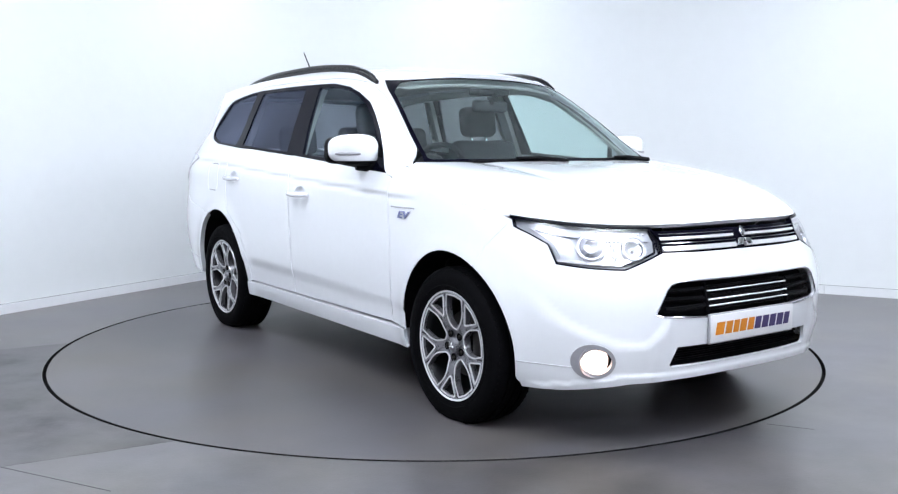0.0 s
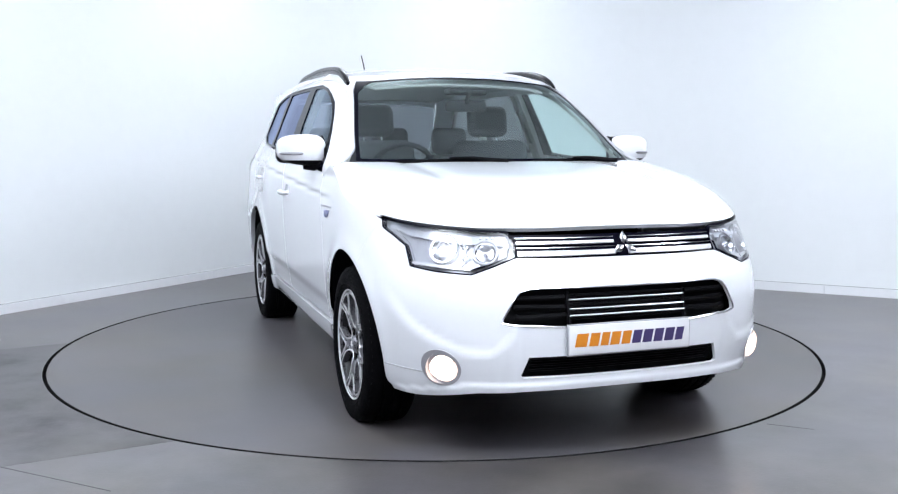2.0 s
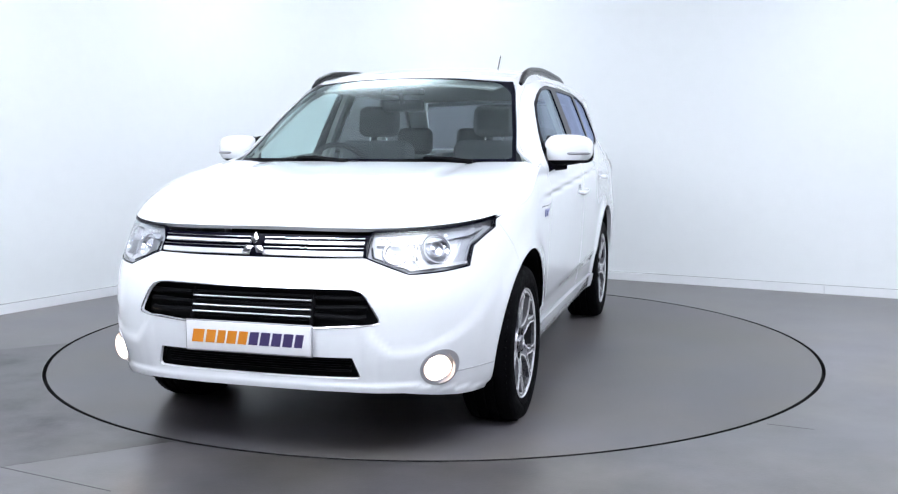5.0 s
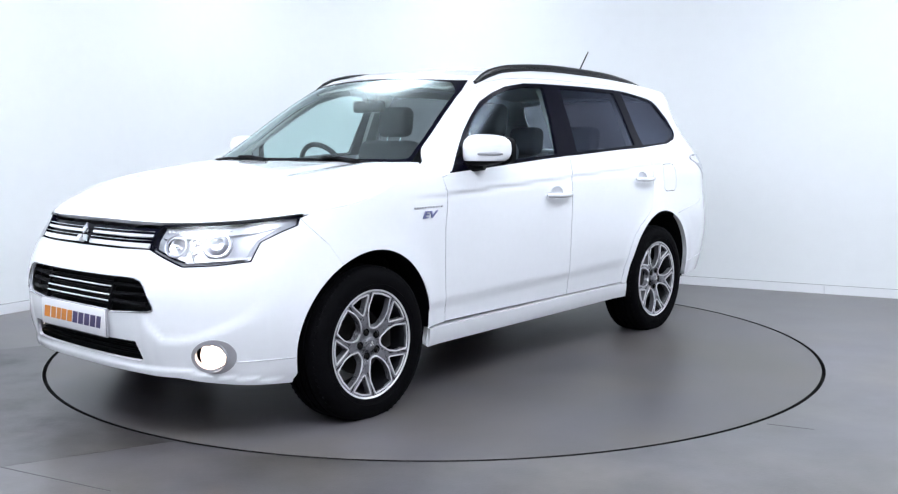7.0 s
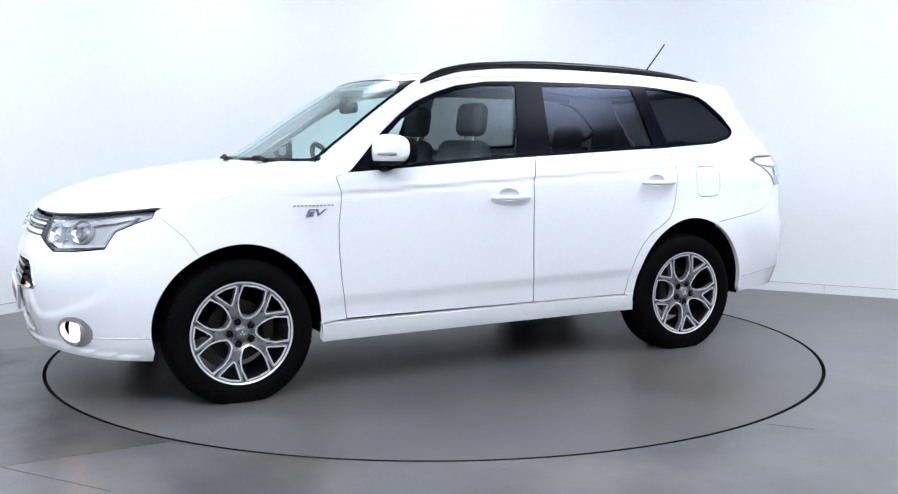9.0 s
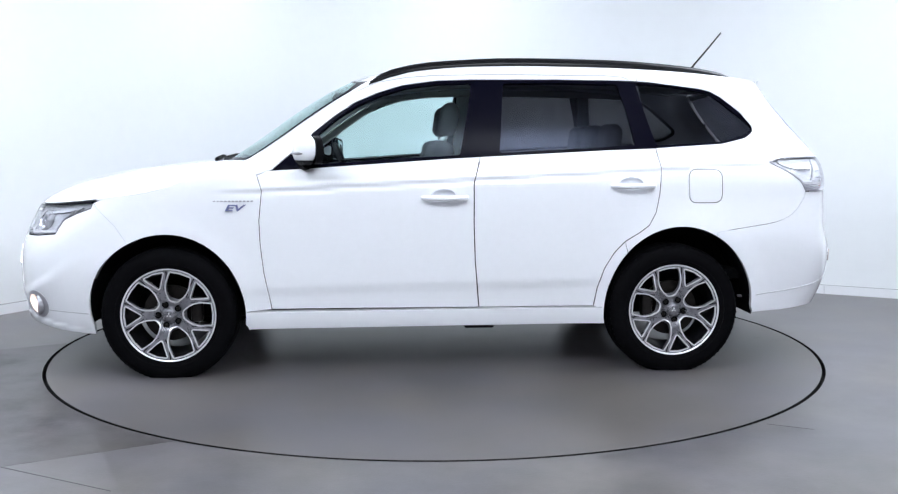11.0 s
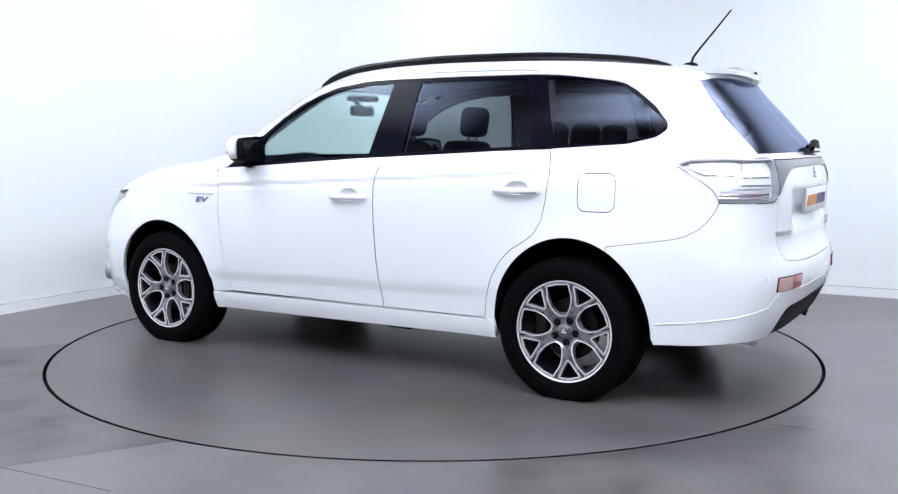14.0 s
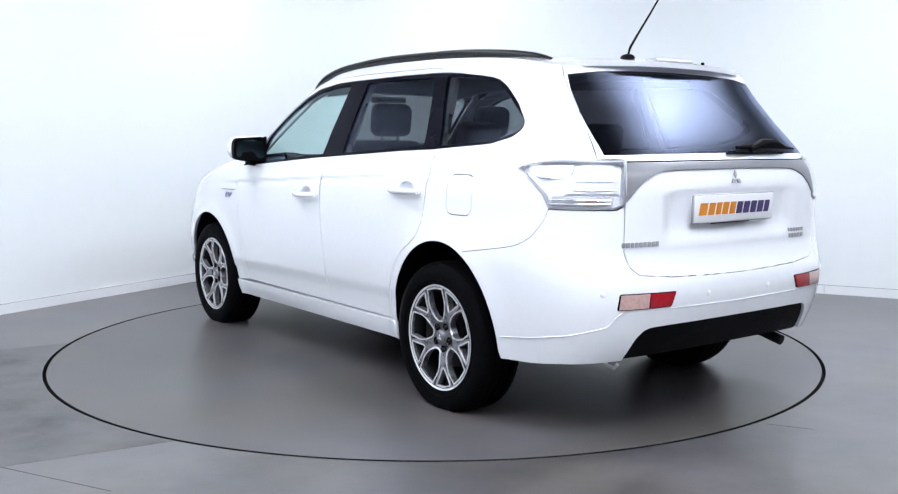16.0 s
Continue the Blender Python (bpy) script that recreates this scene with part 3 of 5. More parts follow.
def house_side(x, z):
    """The glasshouse flank over (x, z), with the screen's rounded corner and the tail's."""
    x, z = np.broadcast_arrays(np.asarray(x, float), np.asarray(z, float))
    w = width(z) - taper(x, z)
    t = np.clip((x - (screen(z) - SCREEN_A)) / SCREEN_A, 0, 0.985)
    y = w * (1 - t ** SCREEN_N) ** (1 / SCREEN_N)
    low = np.clip((1.21 - z) / 0.13, 0, 1)
    y = y + (w - y) * low * low * (3 - 2 * low)
    n = tail_n(z)
    u = np.clip((X0R - x) / (X0R - tail(z)), 0, 0.985)
    y = y * (1 - u ** n) ** (1 / n)
    return np.stack([x, y, z], -1)


def house_front(y, z):
    y, z = np.broadcast_arrays(np.asarray(y, float), np.asarray(z, float))
    u = np.clip(np.abs(y) / width(z), 0, 0.985)
    x = screen(z) - SCREEN_A + SCREEN_A * (1 - u ** SCREEN_N) ** (1 / SCREEN_N)
    return np.stack([x, y, z], -1)


def rear_face(y, z):
    y, z = np.broadcast_arrays(np.asarray(y, float), np.asarray(z, float))
    n = tail_n(z)
    u = np.clip(np.abs(y) / tail_width(z), 0, 0.985)
    x = X0R + (tail(z) - X0R) * (1 - u ** n) ** (1 / n)
    return np.stack([x, y, z], -1)


hood_line = pchip([0.7, 1.0, 1.2, 1.42, 1.6, 1.785, 1.9, 1.97, 2.05, 2.12, 2.17, 2.3], [1.165, 1.148, 1.128, 1.102, 1.078, 1.045, 1.017, 0.995, 0.962, 0.925, 0.885, 0.78])
roof_line = pchip([0.6, 0.45, 0.30, 0.10, -0.15, -0.45, -0.8, -1.2, -1.5, -1.8, -2.05][::-1], [1.537, 1.577, 1.614, 1.649, 1.670, 1.676, 1.672, 1.657, 1.633, 1.595, 1.562][::-1])


def hood(x, y):
    x, y = np.broadcast_arrays(np.asarray(x, float), np.asarray(y, float))
    u = np.clip(np.abs(y) / 0.905, 0, 0.995)
    bow = 1.035 * (1 - (1 - u ** 2.7) ** (1 / 2.7))
    z = hood_line(x + bow * 0.97) + 0.017 * (np.abs(y) / 0.8) ** 3
    z = z - 0.006 * np.exp(-((np.abs(y) - 0.52 + 0.06 * (x - 1.2)) / 0.05) ** 2) * np.clip((1.85 - x) / 0.35, 0, 1)
    return np.stack([x, y, z], -1)


def roof(x, y):
    x, y = np.broadcast_arrays(np.asarray(x, float), np.asarray(y, float))
    u = np.clip(np.abs(y) / 0.66, 0, 1.05)
    z = roof_line(x + 0.10 * u ** 3) - 0.045 * u ** 2.5 + 0.0 * x
    return np.stack([x, y, z], -1)


def hood_edge(s):
    """Height at which the bonnet's surface meets the skin at s."""
    z = 0.95
    for _ in range(40):
        p = skin(s, z)
        z = 0.5 * z + 0.5 * float(hood(p[0], p[1])[2])
    return z


def roof_edge(x):
    z = 1.58
    for _ in range(40):
        p = house_side(x, z)
        z = 0.5 * z + 0.5 * float(roof(p[0], p[1])[2])
    return z


def roof_front(y):
    z = 1.55
    for _ in range(40):
        p = house_front(y, z)
        z = 0.7 * z + 0.3 * float(roof(p[0], p[1])[2])
    return z


def arch(a, lo, hi, n=22, grow=0.0):
    cx, cz, rx, rz = a
    return [(cx + (rx + grow) * math.cos(radians(lo + (hi - lo) * k / n)), cz + (rz + grow) * math.sin(radians(lo + (hi - lo) * k / n))) for k in range(n + 1)]


OFF = (0.099, -0.014, 0.0)
car = new("car")
tagged(car, "pearl white suv with black roof rails and lit fog lamps", "car")
GAP = 0.0016

# shut lines
DOOR_F = [(0.805, 0.3545), (0.84, 0.55), (0.855, 0.70), (0.858, 0.824), (0.842, 0.978), (0.866, 1.060)]
DOOR_B = [(-0.285, 0.3545), (-0.262, 0.60), (-0.254, 0.80), (-0.254, 1.014), (-0.280, 1.110), (-0.290, 1.152)]
DOOR_R = [(-0.901, 0.3545), (-0.918, 0.46), (-0.950, 0.56), (-1.00, 0.645), (-1.056, 0.705), (-1.13, 0.75), (-1.184, 0.79), (-1.222, 0.86), (-1.240, 0.95), (-1.252, 1.091), (-1.232, 1.196)]
TIP_F = (1.72, 0.915)

# bonnet
edge_s = [0.80 + (S_NOSE - 0.80) * k / 40 for k in range(41)]
EDGE = [(s, hood_edge(s)) for s in edge_s]
rim_l = [tuple(float(c) for c in skin(s, z)[:2]) for s, z in EDGE]
cowl = [(float(house_front(y, 1.10)[0]) + 0.015, y) for y in np.linspace(0.80, -0.80, 17)]
front_half = [p for p in rim_l if p[0] > 0.98]
hood_poly = front_half + [(x, -y) for x, y in front_half[-2::-1]] + cowl[::-1]
panel("bonnet", hood_poly, hood, M_WHITE, car, gap=0.001, step=0.04, thick=0.02)


def edge_points(lo, hi, rise=0.0):
    return [(s, z + rise) for s, z in EDGE if lo <= s <= hi]


# front wings
tip_s = s_front(0.92, x=1.706)
tip_z = hood_edge(tip_s) - 0.010
seam = [(tip_s, tip_z - 0.006), (1.60, 0.80)]
wing = DOOR_F + [(0.90, hood_edge(0.90))] + edge_points(0.92, tip_s - 0.02) + seam + arch(ARCH_F, 62, 188)
wing += [(0.93, 0.255), (0.93, 0.345)]
panel("front_wing", wing, skin, M_WHITE, car, gap=0.0007, thick=0.003, step=0.02, mirror=True)
# white flanges under the bonnet's shut line and at the foot of the pillar
for e in (1, -1):
    pts = [skin(s, z - 0.004) for s, z in EDGE if 0.90 < s < tip_s]
    part("wing_flange", tube_bm([(float(x), e * (float(y) - 0.006), float(z)) for x, y, z in pts], 0.0055, 6), M_WHITE, car)
    pts = [skin(s, z) for s, z in ((0.80, 1.078), (0.83, 1.072), (0.866, 1.064), (0.90, hood_edge(0.90) - 0.004), (0.96, hood_edge(0.96) - 0.004))]
    part("pillar_flange", tube_bm([(float(x), e * (float(y) - 0.012), float(z)) for x, y, z in pts], 0.011, 6), M_WHITE, car)


def grip_hole(s, z):
    return [(s + 0.062 * math.cos(math.pi * k / 14), z + 0.034 * math.sin(math.pi * k / 14)) for k in range(28)]


# doors
panel("front_door", DOOR_F + [(0.80, 1.083), (0.55, 1.098), (0.2, 1.122), (-0.1, 1.142)] + DOOR_B[::-1], skin, M_WHITE, car, gap=0.0030, thick=0.003, step=0.018, mirror=True, holes=[grip_hole(-0.096, 0.951)])
panel("rear_door", DOOR_B + [(-0.6, 1.168), (-0.95, 1.186)] + DOOR_R[::-1], skin, M_WHITE, car, gap=0.0030, thick=0.003, step=0.018, mirror=True, holes=[grip_hole(-1.0875, 1.009)])
panel("sill", [(0.93, 0.250), (0.94, 0.3435), (0.80, 0.3435), (-0.285, 0.3502), (-0.945, 0.3502), (-0.965, 0.262)], skin, M_WHITE, car, gap=GAP, mirror=True, lift=0.012, thick=0.04)

# side glass and its black surround
DLO = [(0.79, 1.084), (0.70, 1.165), (0.577, 1.283), (0.47, 1.367), (0.366, 1.437), (0.24, 1.490), (0.115, 1.528), (-0.075, 1.554), (-0.265, 1.560), (-0.70, 1.562), (-1.054, 1.558), (-1.25, 1.547), (-1.43, 1.524), (-1.50, 1.514), (-1.555, 1.500), (-1.61, 1.470),
       (-1.665, 1.428), (-1.738, 1.368), (-1.785, 1.330), (-1.799, 1.315), (-1.802, 1.301), (-1.797, 1.286), (-1.782, 1.274), (-1.735, 1.250), (-1.60, 1.219), (-1.237, 1.199), (-0.95, 1.190), (-0.6, 1.172), (-0.29, 1.156), (-0.1, 1.146), (0.2, 1.126), (0.55, 1.102)]
WIN_F = [(0.60, 1.112), (0.56, 1.268), (0.46, 1.355), (0.35, 1.425), (0.225, 1.478), (0.10, 1.514), (-0.08, 1.538), (-0.255, 1.542), (-0.225, 1.36), (-0.185, 1.162), (0.2, 1.140)]
WIN_R = [(-0.425, 1.542), (-0.70, 1.545), (-1.045, 1.541), (-1.085, 1.40), (-1.125, 1.212), (-0.8, 1.194), (-0.395, 1.173)]
WIN_Q = [(-1.145, 1.543), (-1.30, 1.534), (-1.43, 1.514), (-1.550, 1.490), (-1.648, 1.417), (-1.720, 1.358), (-1.769, 1.320), (-1.780, 1.302), (-1.745, 1.272), (-1.60, 1.231), (-1.24, 1.211), (-1.19, 1.37)]
WIN_F, WIN_R, WIN_Q = rounded(WIN_F, 0.012, 2), rounded(WIN_R, 0.012, 2), rounded(WIN_Q, 0.012, 2)
panel("window_surround", DLO, house_side, M_GLOSSBLACK, car, holes=[WIN_F, WIN_R, WIN_Q], mirror=True, lift=-0.004, thick=0.02)
for nm, poly, mat, lab in (("front_side_window", WIN_F, M_GLASS, "pale green tinted glass"), ("rear_side_window", WIN_R, M_PRIVACY, "dark privacy glass"), ("quarter_window", WIN_Q, M_PRIVACY, "dark privacy glass")):
    for ob in panel(nm, poly, house_side, mat, car, lab, mirror=True, lift=-0.009, thick=0.001):
        ob.visible_shadow = False

# pillars and roof sides in body colour
xs_top = [0.44 - 2.24 * k / 40 for k in range(41)]
ROOF_SIDE = [(x, roof_edge(x)) for x in xs_top]


def screen_edge(z):
    """x of the windscreen's outer edge on the flank."""
    return float(screen(z)) - 0.165


# flank behind the rear door, up round the quarter window to the roof
tip = (s_rear(1.121, x=-1.845), 1.121)
bp_seam = [(-1.552, 0.752), (s_rear(0.79, x=-1.80), 0.790), (s_rear(0.80, x=-1.869), 0.803), (s_rear(0.815, x=-1.915), 0.818), (s_rear(0.845, x=-1.966), 0.846), (s_rear(0.88, x=-2.002), 0.884), (s_rear(0.922, x=-2.030), 0.922), (s_rear(0.966, x=-2.045), 0.966)]
rear_gate = [(s_rear(z, y=float(tail_width(z)) * k), z) for z, k in ((1.155, 0.845), (1.25, 0.86), (1.35, 0.87), (1.45, 0.88), (1.50, 0.885), (1.548, 0.885))]


arch_top = arch(ARCH_R, 44, 118, 22)
quarter = [(-1.232, 1.196)] + DOOR_R[::-1][1:7] + arch_top + bp_seam
quarter += [(s_rear(1.018, x=-2.015), 1.018), (s_rear(1.055, x=-1.965), 1.055), (s_rear(1.09, x=-1.90), 1.092), tip, (s_rear(1.14, x=-1.875), 1.140), (s_rear(1.147, x=-1.915), 1.149), (s_rear(1.152, x=-2.05), 1.153)]
quarter += rear_gate
quarter += [(x, z) for x, z in ROOF_SIDE[::-1] if -1.80 < x < -1.16] + [(-1.155, roof_edge(-1.155))]
quarter += [(-1.157, 1.5555), (-1.25, 1.547), (-1.43, 1.524), (-1.50, 1.514), (-1.555, 1.500), (-1.61, 1.470), (-1.665, 1.428), (-1.738, 1.368), (-1.785, 1.330), (-1.799, 1.315), (-1.802, 1.301), (-1.797, 1.286), (-1.782, 1.274), (-1.735, 1.250), (-1.60, 1.219)]
FLAP = rounded([(-1.397, 1.086), (-1.397, 0.905), (-1.583, 0.905), (-1.583, 1.086)], 0.05, 5)
panel("rear_quarter", quarter, skin, M_WHITE, car, gap=0.0010, thick=0.003, mirror=True, step=0.02, holes=[FLAP])
panel("fuel_flap", FLAP, skin, M_WHITE, car, gap=0.004, mirror=True, step=0.025)
top_rail = [(x, z) for x, z in ROOF_SIDE if screen_edge(1.535) > x > -1.15] + [(-1.155, roof_edge(-1.155))]
cant = [(0.872, 1.070), (0.99, 1.112)] + [(screen_edge(z), z) for z in np.linspace(1.14, 1.535, 14)] + top_rail
cant += [(-1.155, 1.5555), (-1.054, 1.5585), (-0.70, 1.5625), (-0.265, 1.5605), (-0.075, 1.5545), (0.115, 1.5285), (0.24, 1.4905), (0.366, 1.4375), (0.47, 1.3675), (0.577, 1.2835), (0.70, 1.1655), (0.79, 1.086)]
panel("roof_pillar", cant, house_side, M_WHITE, car, gap=0.001, mirror=True, step=0.025)

# rear wheel-arch lip between door and bumper: door lower rear strip
strip = DOOR_R[:5] + arch(ARCH_R, 44, -8, 20) + [(-0.965, 0.262), (-0.93, 0.345)]
panel("arch_lip", strip, skin, M_WHITE, car, gap=0.0012, thick=0.003, mirror=True, step=0.02)

# windscreen and roof
ys = np.linspace(0.985, -0.985, 41)
ws_top = []
for k in ys:
    y = k * 0.62
    z = roof_front(y)
    ws_top.append((y, z))


def screen_half(z):
    """Half width of the windscreen at height z."""
    t = (SCREEN_A - 0.165) / SCREEN_A
    return float(width(z)) * (1 - t ** SCREEN_N) ** (1 / SCREEN_N)


HEAD = 0.027
sides = [(screen_half(z), z) for z in np.linspace(1.06, 1.53 - HEAD, 14)]
head_top = [(y, z) for y, z in ws_top if abs(y) < screen_half(1.53) - 0.012]
head_low = [(y, z - HEAD) for y, z in head_top]
ws_poly = sides + head_low + [(-y, z) for y, z in sides[::-1]]
head = [sides[-1], (screen_half(1.53), 1.53)] + head_top + [(-screen_half(1.53), 1.53), (-sides[-1][0], sides[-1][1])] + head_low[::-1]
panel("roof_header", head, house_front, M_WHITE, car, step=0.03, gap=0.0004, lift=0.001, thick=0.01)
inner = [(screen_half(z) - 0.017, z) for z in np.linspace(1.146, 1.520 - HEAD, 10)]
inner = inner + [(float(y), roof_front(float(y)) - HEAD - 0.006) for y in np.linspace(0.52, -0.52, 13)] + [(-y, z) for y, z in inner[::-1]]
inner = rounded(inner, 0.03, 3)
panel("windscreen_band", ws_poly, house_front, M_GLOSSBLACK, car, "black ceramic border of the windscreen", holes=[inner], step=0.03, gap=0.002, thick=0.006)
ob = panel("windscreen", inner, house_front, M_SCREEN, car, "clear greenish windscreen", step=0.03, lift=-0.002, thick=0.001)
ob.visible_shadow = False
roof_poly = [(float(house_front(y, z)[0]), y) for y, z in ws_top if abs(y) < screen_half(1.53)]
roof_l = [tuple(float(c) for c in house_side(x, z)[:2]) for x, z in ROOF_SIDE if screen_edge(1.535) > x > -1.80]
roof_back = [(-1.94 + 0.11 * (abs(y) / 0.62) ** 3, y) for y in np.linspace(0.60, -0.60, 15)]
roof_poly = roof_poly[::-1] + roof_l + roof_back + [(x, -y) for x, y in roof_l[::-1]]
panel("roof", roof_poly, roof, M_WHITE, car, gap=0.001, step=0.04, thick=0.02)

both_sides = [(0.872, 1.075), (0.86, 1.172), (0.56, 1.385), (0.40, 1.478), (0.249, 1.545), (0.10, 1.570), (-0.066, 1.583), (-0.38, 1.590), (-0.99, 1.585), (-1.08, 1.578), (-1.12, 1.562)]
for e in (1, -1):
    pts = []
    for (a, b), (c, d) in zip(both_sides[1:], both_sides[2:]):
        pts += [house_side(a + (c - a) * k / 5, b + (d - b) * k / 5).tolist() for k in range(5)]
    part("drip_seam", tube_bm([(x, e * (y + 0.0005), z) for x, y, z in pts], 0.0020, 5), M_SILVERGREY, car)


def place(s, z, lift=0.0):
    """A frame on the skin: its x runs along the flank, its y outwards, its z up the surface."""
    e = 1e-3
    p = Vector(skin(s, z).tolist())
    du = Vector((skin(s + e, z) - skin(s - e, z)).tolist()).normalized()
    dv = Vector((skin(s, z + e) - skin(s, z - e)).tolist())
    n = du.cross(dv).normalized()
    if n.dot(p - Vector((0, 0, p.z))) < 0:
        n = -n
    up = n.cross(du).normalized()
    if up.z < 0:
        up = -up
    du = n.cross(up).normalized()
    m = Matrix((du, n, up)).transposed().to_4x4()
    return Matrix.Translation(p + n * lift) @ m


FLIP = Matrix.Diagonal((1, -1, 1, 1))


def both(name, make, material, parent=None, label="", smooth=True):
    """A part and its mirror image on the other side of the car; parent may be a pair."""
    out = []
    for k in (0, 1):
        bm = make()
        if k:
            bm.transform(FLIP)
            bmesh.ops.reverse_faces(bm, faces=bm.faces[:])
        pa = parent[k] if isinstance(parent, (list, tuple)) else (parent or car)
        out.append(part(name, bm, material, pa, label, smooth))
    return out


def ball_bm(m, rx, ry, rz, seg=20, ring=12):
    bm = bmesh.new()
    bmesh.ops.create_uvsphere(bm, u_segments=seg, v_segments=ring, radius=1.0)
    bm.transform(m @ Matrix.Diagonal((rx, ry, rz, 1)))
    return bm


def lathe_at(m, profile, seg=32):
    bm = lathe_bm(profile, seg)
    bm.transform(m)
    return bm


def sy(z, y):
    return s_front(z, y=y)


def mirror_nose(poly):
    """Half an outline, ending on the nose's centre line, made whole."""
    return poly + [(2 * S_NOSE - s, z) for s, z in poly[::-1] if abs(s - S_NOSE) > 1e-4]


def mirror_tail(poly):
    return poly + [(2 * S_TAIL - s, z) for s, z in poly[::-1] if abs(s - S_TAIL) > 1e-4]


# ---------------------------------------------------------------- nose
HL_LOW = [(s_front(0.895, x=1.716), tip_z - 0.036), (s_front(0.858, x=1.795), 0.860), (s_front(0.82, x=1.875), 0.825), (s_front(0.748, x=1.925), 0.750), (sy(0.735, 0.70), 0.737), (sy(0.733, 0.598), 0.732), (sy(0.76, 0.52), 0.762), (sy(0.795, 0.435), 0.795)]
HL_TOP = [(s, z - 0.007) for s, z in EDGE if tip_s + 0.02 < s < sy(0.87, 0.45)]
HEADLIGHT = HL_TOP[::-1] + [(tip_s, tip_z)] + HL_LOW + [(sy(0.84, 0.425), 0.845), (sy(0.87, 0.45), HL_TOP[-1][1])]
GR_LINE = [(sy(0.795, 0.435), 0.795), (sy(0.79, 0.25), 0.792), (S_NOSE, 0.792)]
top = GR_LINE[::-1] + HL_LOW[::-1][1:] + [(tip_s, tip_z - 0.006), (1.60, 0.80)]
LOWGR = mirror_nose([(S_NOSE, 0.537), (sy(0.54, 0.276), 0.538), (sy(0.548, 0.37), 0.546), (sy(0.556, 0.480), 0.552), (sy(0.560, 0.507), 0.559), (sy(0.575, 0.503), 0.573), (sy(0.65, 0.460), 0.652), (sy(0.672, 0.438), 0.673), (sy(0.682, 0.405), 0.683), (sy(0.684, 0.36), 0.685), (S_NOSE, 0.682)][::-1][::-1])
INTAKE = mirror_nose([(S_NOSE, 0.340), (sy(0.34, 0.42), 0.343), (sy(0.355, 0.428), 0.355), (sy(0.42, 0.403), 0.426), (S_NOSE, 0.424)])
FOG_S, FOG_Z = sy(0.376, 0.692), 0.374


def oval(s, z, rs, rz, n=28):
    return [(s + rs * math.cos(2 * math.pi * k / n), z + rz * math.sin(2 * math.pi * k / n)) for k in range(n)]


FOGS = [oval(FOG_S - 0.012, FOG_Z, 0.083, 0.070), oval(2 * S_NOSE - FOG_S + 0.012, FOG_Z, 0.083, 0.070)]
LIP = [(1.745, 0.222), (1.93, 0.240), (2.20, 0.284), (2.42, 0.290), (S_NOSE, 0.290)]
body = arch(ARCH_F, 62, -8, 20) + LIP
bumper_poly = body + [(2 * S_NOSE - s, z) for s, z in body[::-1][1:]] + [(2 * S_NOSE - s, z) for s, z in top[::-1]] + top[1:]
bumper = panel("front_bumper", bumper_poly, skin, M_WHITE, car, holes=[LOWGR, INTAKE] + FOGS, gap=0.0007, step=0.016, thick=0.014)


def line_on_skin(points, radius, lift=0.0, n=6, seg=6):
    """A thin rod laid along (s, z) points on the skin."""
    pts = []
    for (a, b), (c, d) in zip(points, points[1:]):
        pts += [place(a + (c - a) * k / n, b + (d - b) * k / n, lift).translation for k in range(n)]
    pts.append(place(*points[-1], lift).translation)
    return tube_bm(pts, radius, seg)


# side seam of the bumper
both("seam", lambda: line_on_skin([(1.738, 0.338), (1.86, 0.343), (FOG_S - 0.085, 0.347)], 0.0022, 0.0005), M_SILVERGREY, [bumper, bumper])
# lower grille: dark back, chrome edge, slats
lower_grille = panel("lower_grille", inset(LOWGR, -0.01), skin, M_TUB, car, "black ribbed lower grille with bright slats", lift=-0.05, thick=0.002)
gr_edge = [(s, z) for s, z in LOWGR]
part("chrome_edge", line_on_skin(gr_edge + gr_edge[:1], 0.0030, 0.001, n=3), M_CHROME, lower_grille, "thin chrome edging")


def slat(y0, y1, z, depth, height, lift):
    pts = [place(sy(z, abs(y)) if y >= 0 else 2 * S_NOSE - sy(z, abs(y)), z, lift).translation for y in np.linspace(y0, y1, 13)]
    return tube_bm(pts, depth, 6, height / depth)


for z in (0.639, 0.607, 0.577):
    part("chrome_slat", slat(-0.25, 0.25, z, 0.006, 0.0032, -0.014), M_BRIGHT, lower_grille, "bright chrome slat")
for z in (0.655, 0.622, 0.592, 0.562):
    part("black_slat", slat(-0.25, 0.25, z, 0.010, 0.006, -0.026), M_BLACK, lower_grille)
for a, b in ((0.262, 0.462), (-0.462, -0.262)):
    for z in (0.65, 0.615, 0.58):
        part("rib", slat(a, b, z, 0.010, 0.010, -0.026), M_BLACK, lower_grille)
for y in (-0.252, 0.252):
    s = sy(0.61, abs(y)) if y > 0 else 2 * S_NOSE - sy(0.61, abs(y))
    part("divider", box_bm(0, 0, 0, 0.014, 0.02, 0.125, 0.003, 1, place(s, 0.612, -0.024)), M_BLACK, lower_grille)
lower_intake = panel("lower_intake", inset(INTAKE, -0.01), skin, M_TUB, car, "black lower air intake", lift=-0.05, thick=0.002)
for z in (0.36, 0.38, 0.40):
    part("intake_bar", slat(-0.39, 0.39, z, 0.010, 0.004, -0.032), M_BLACK, lower_intake)

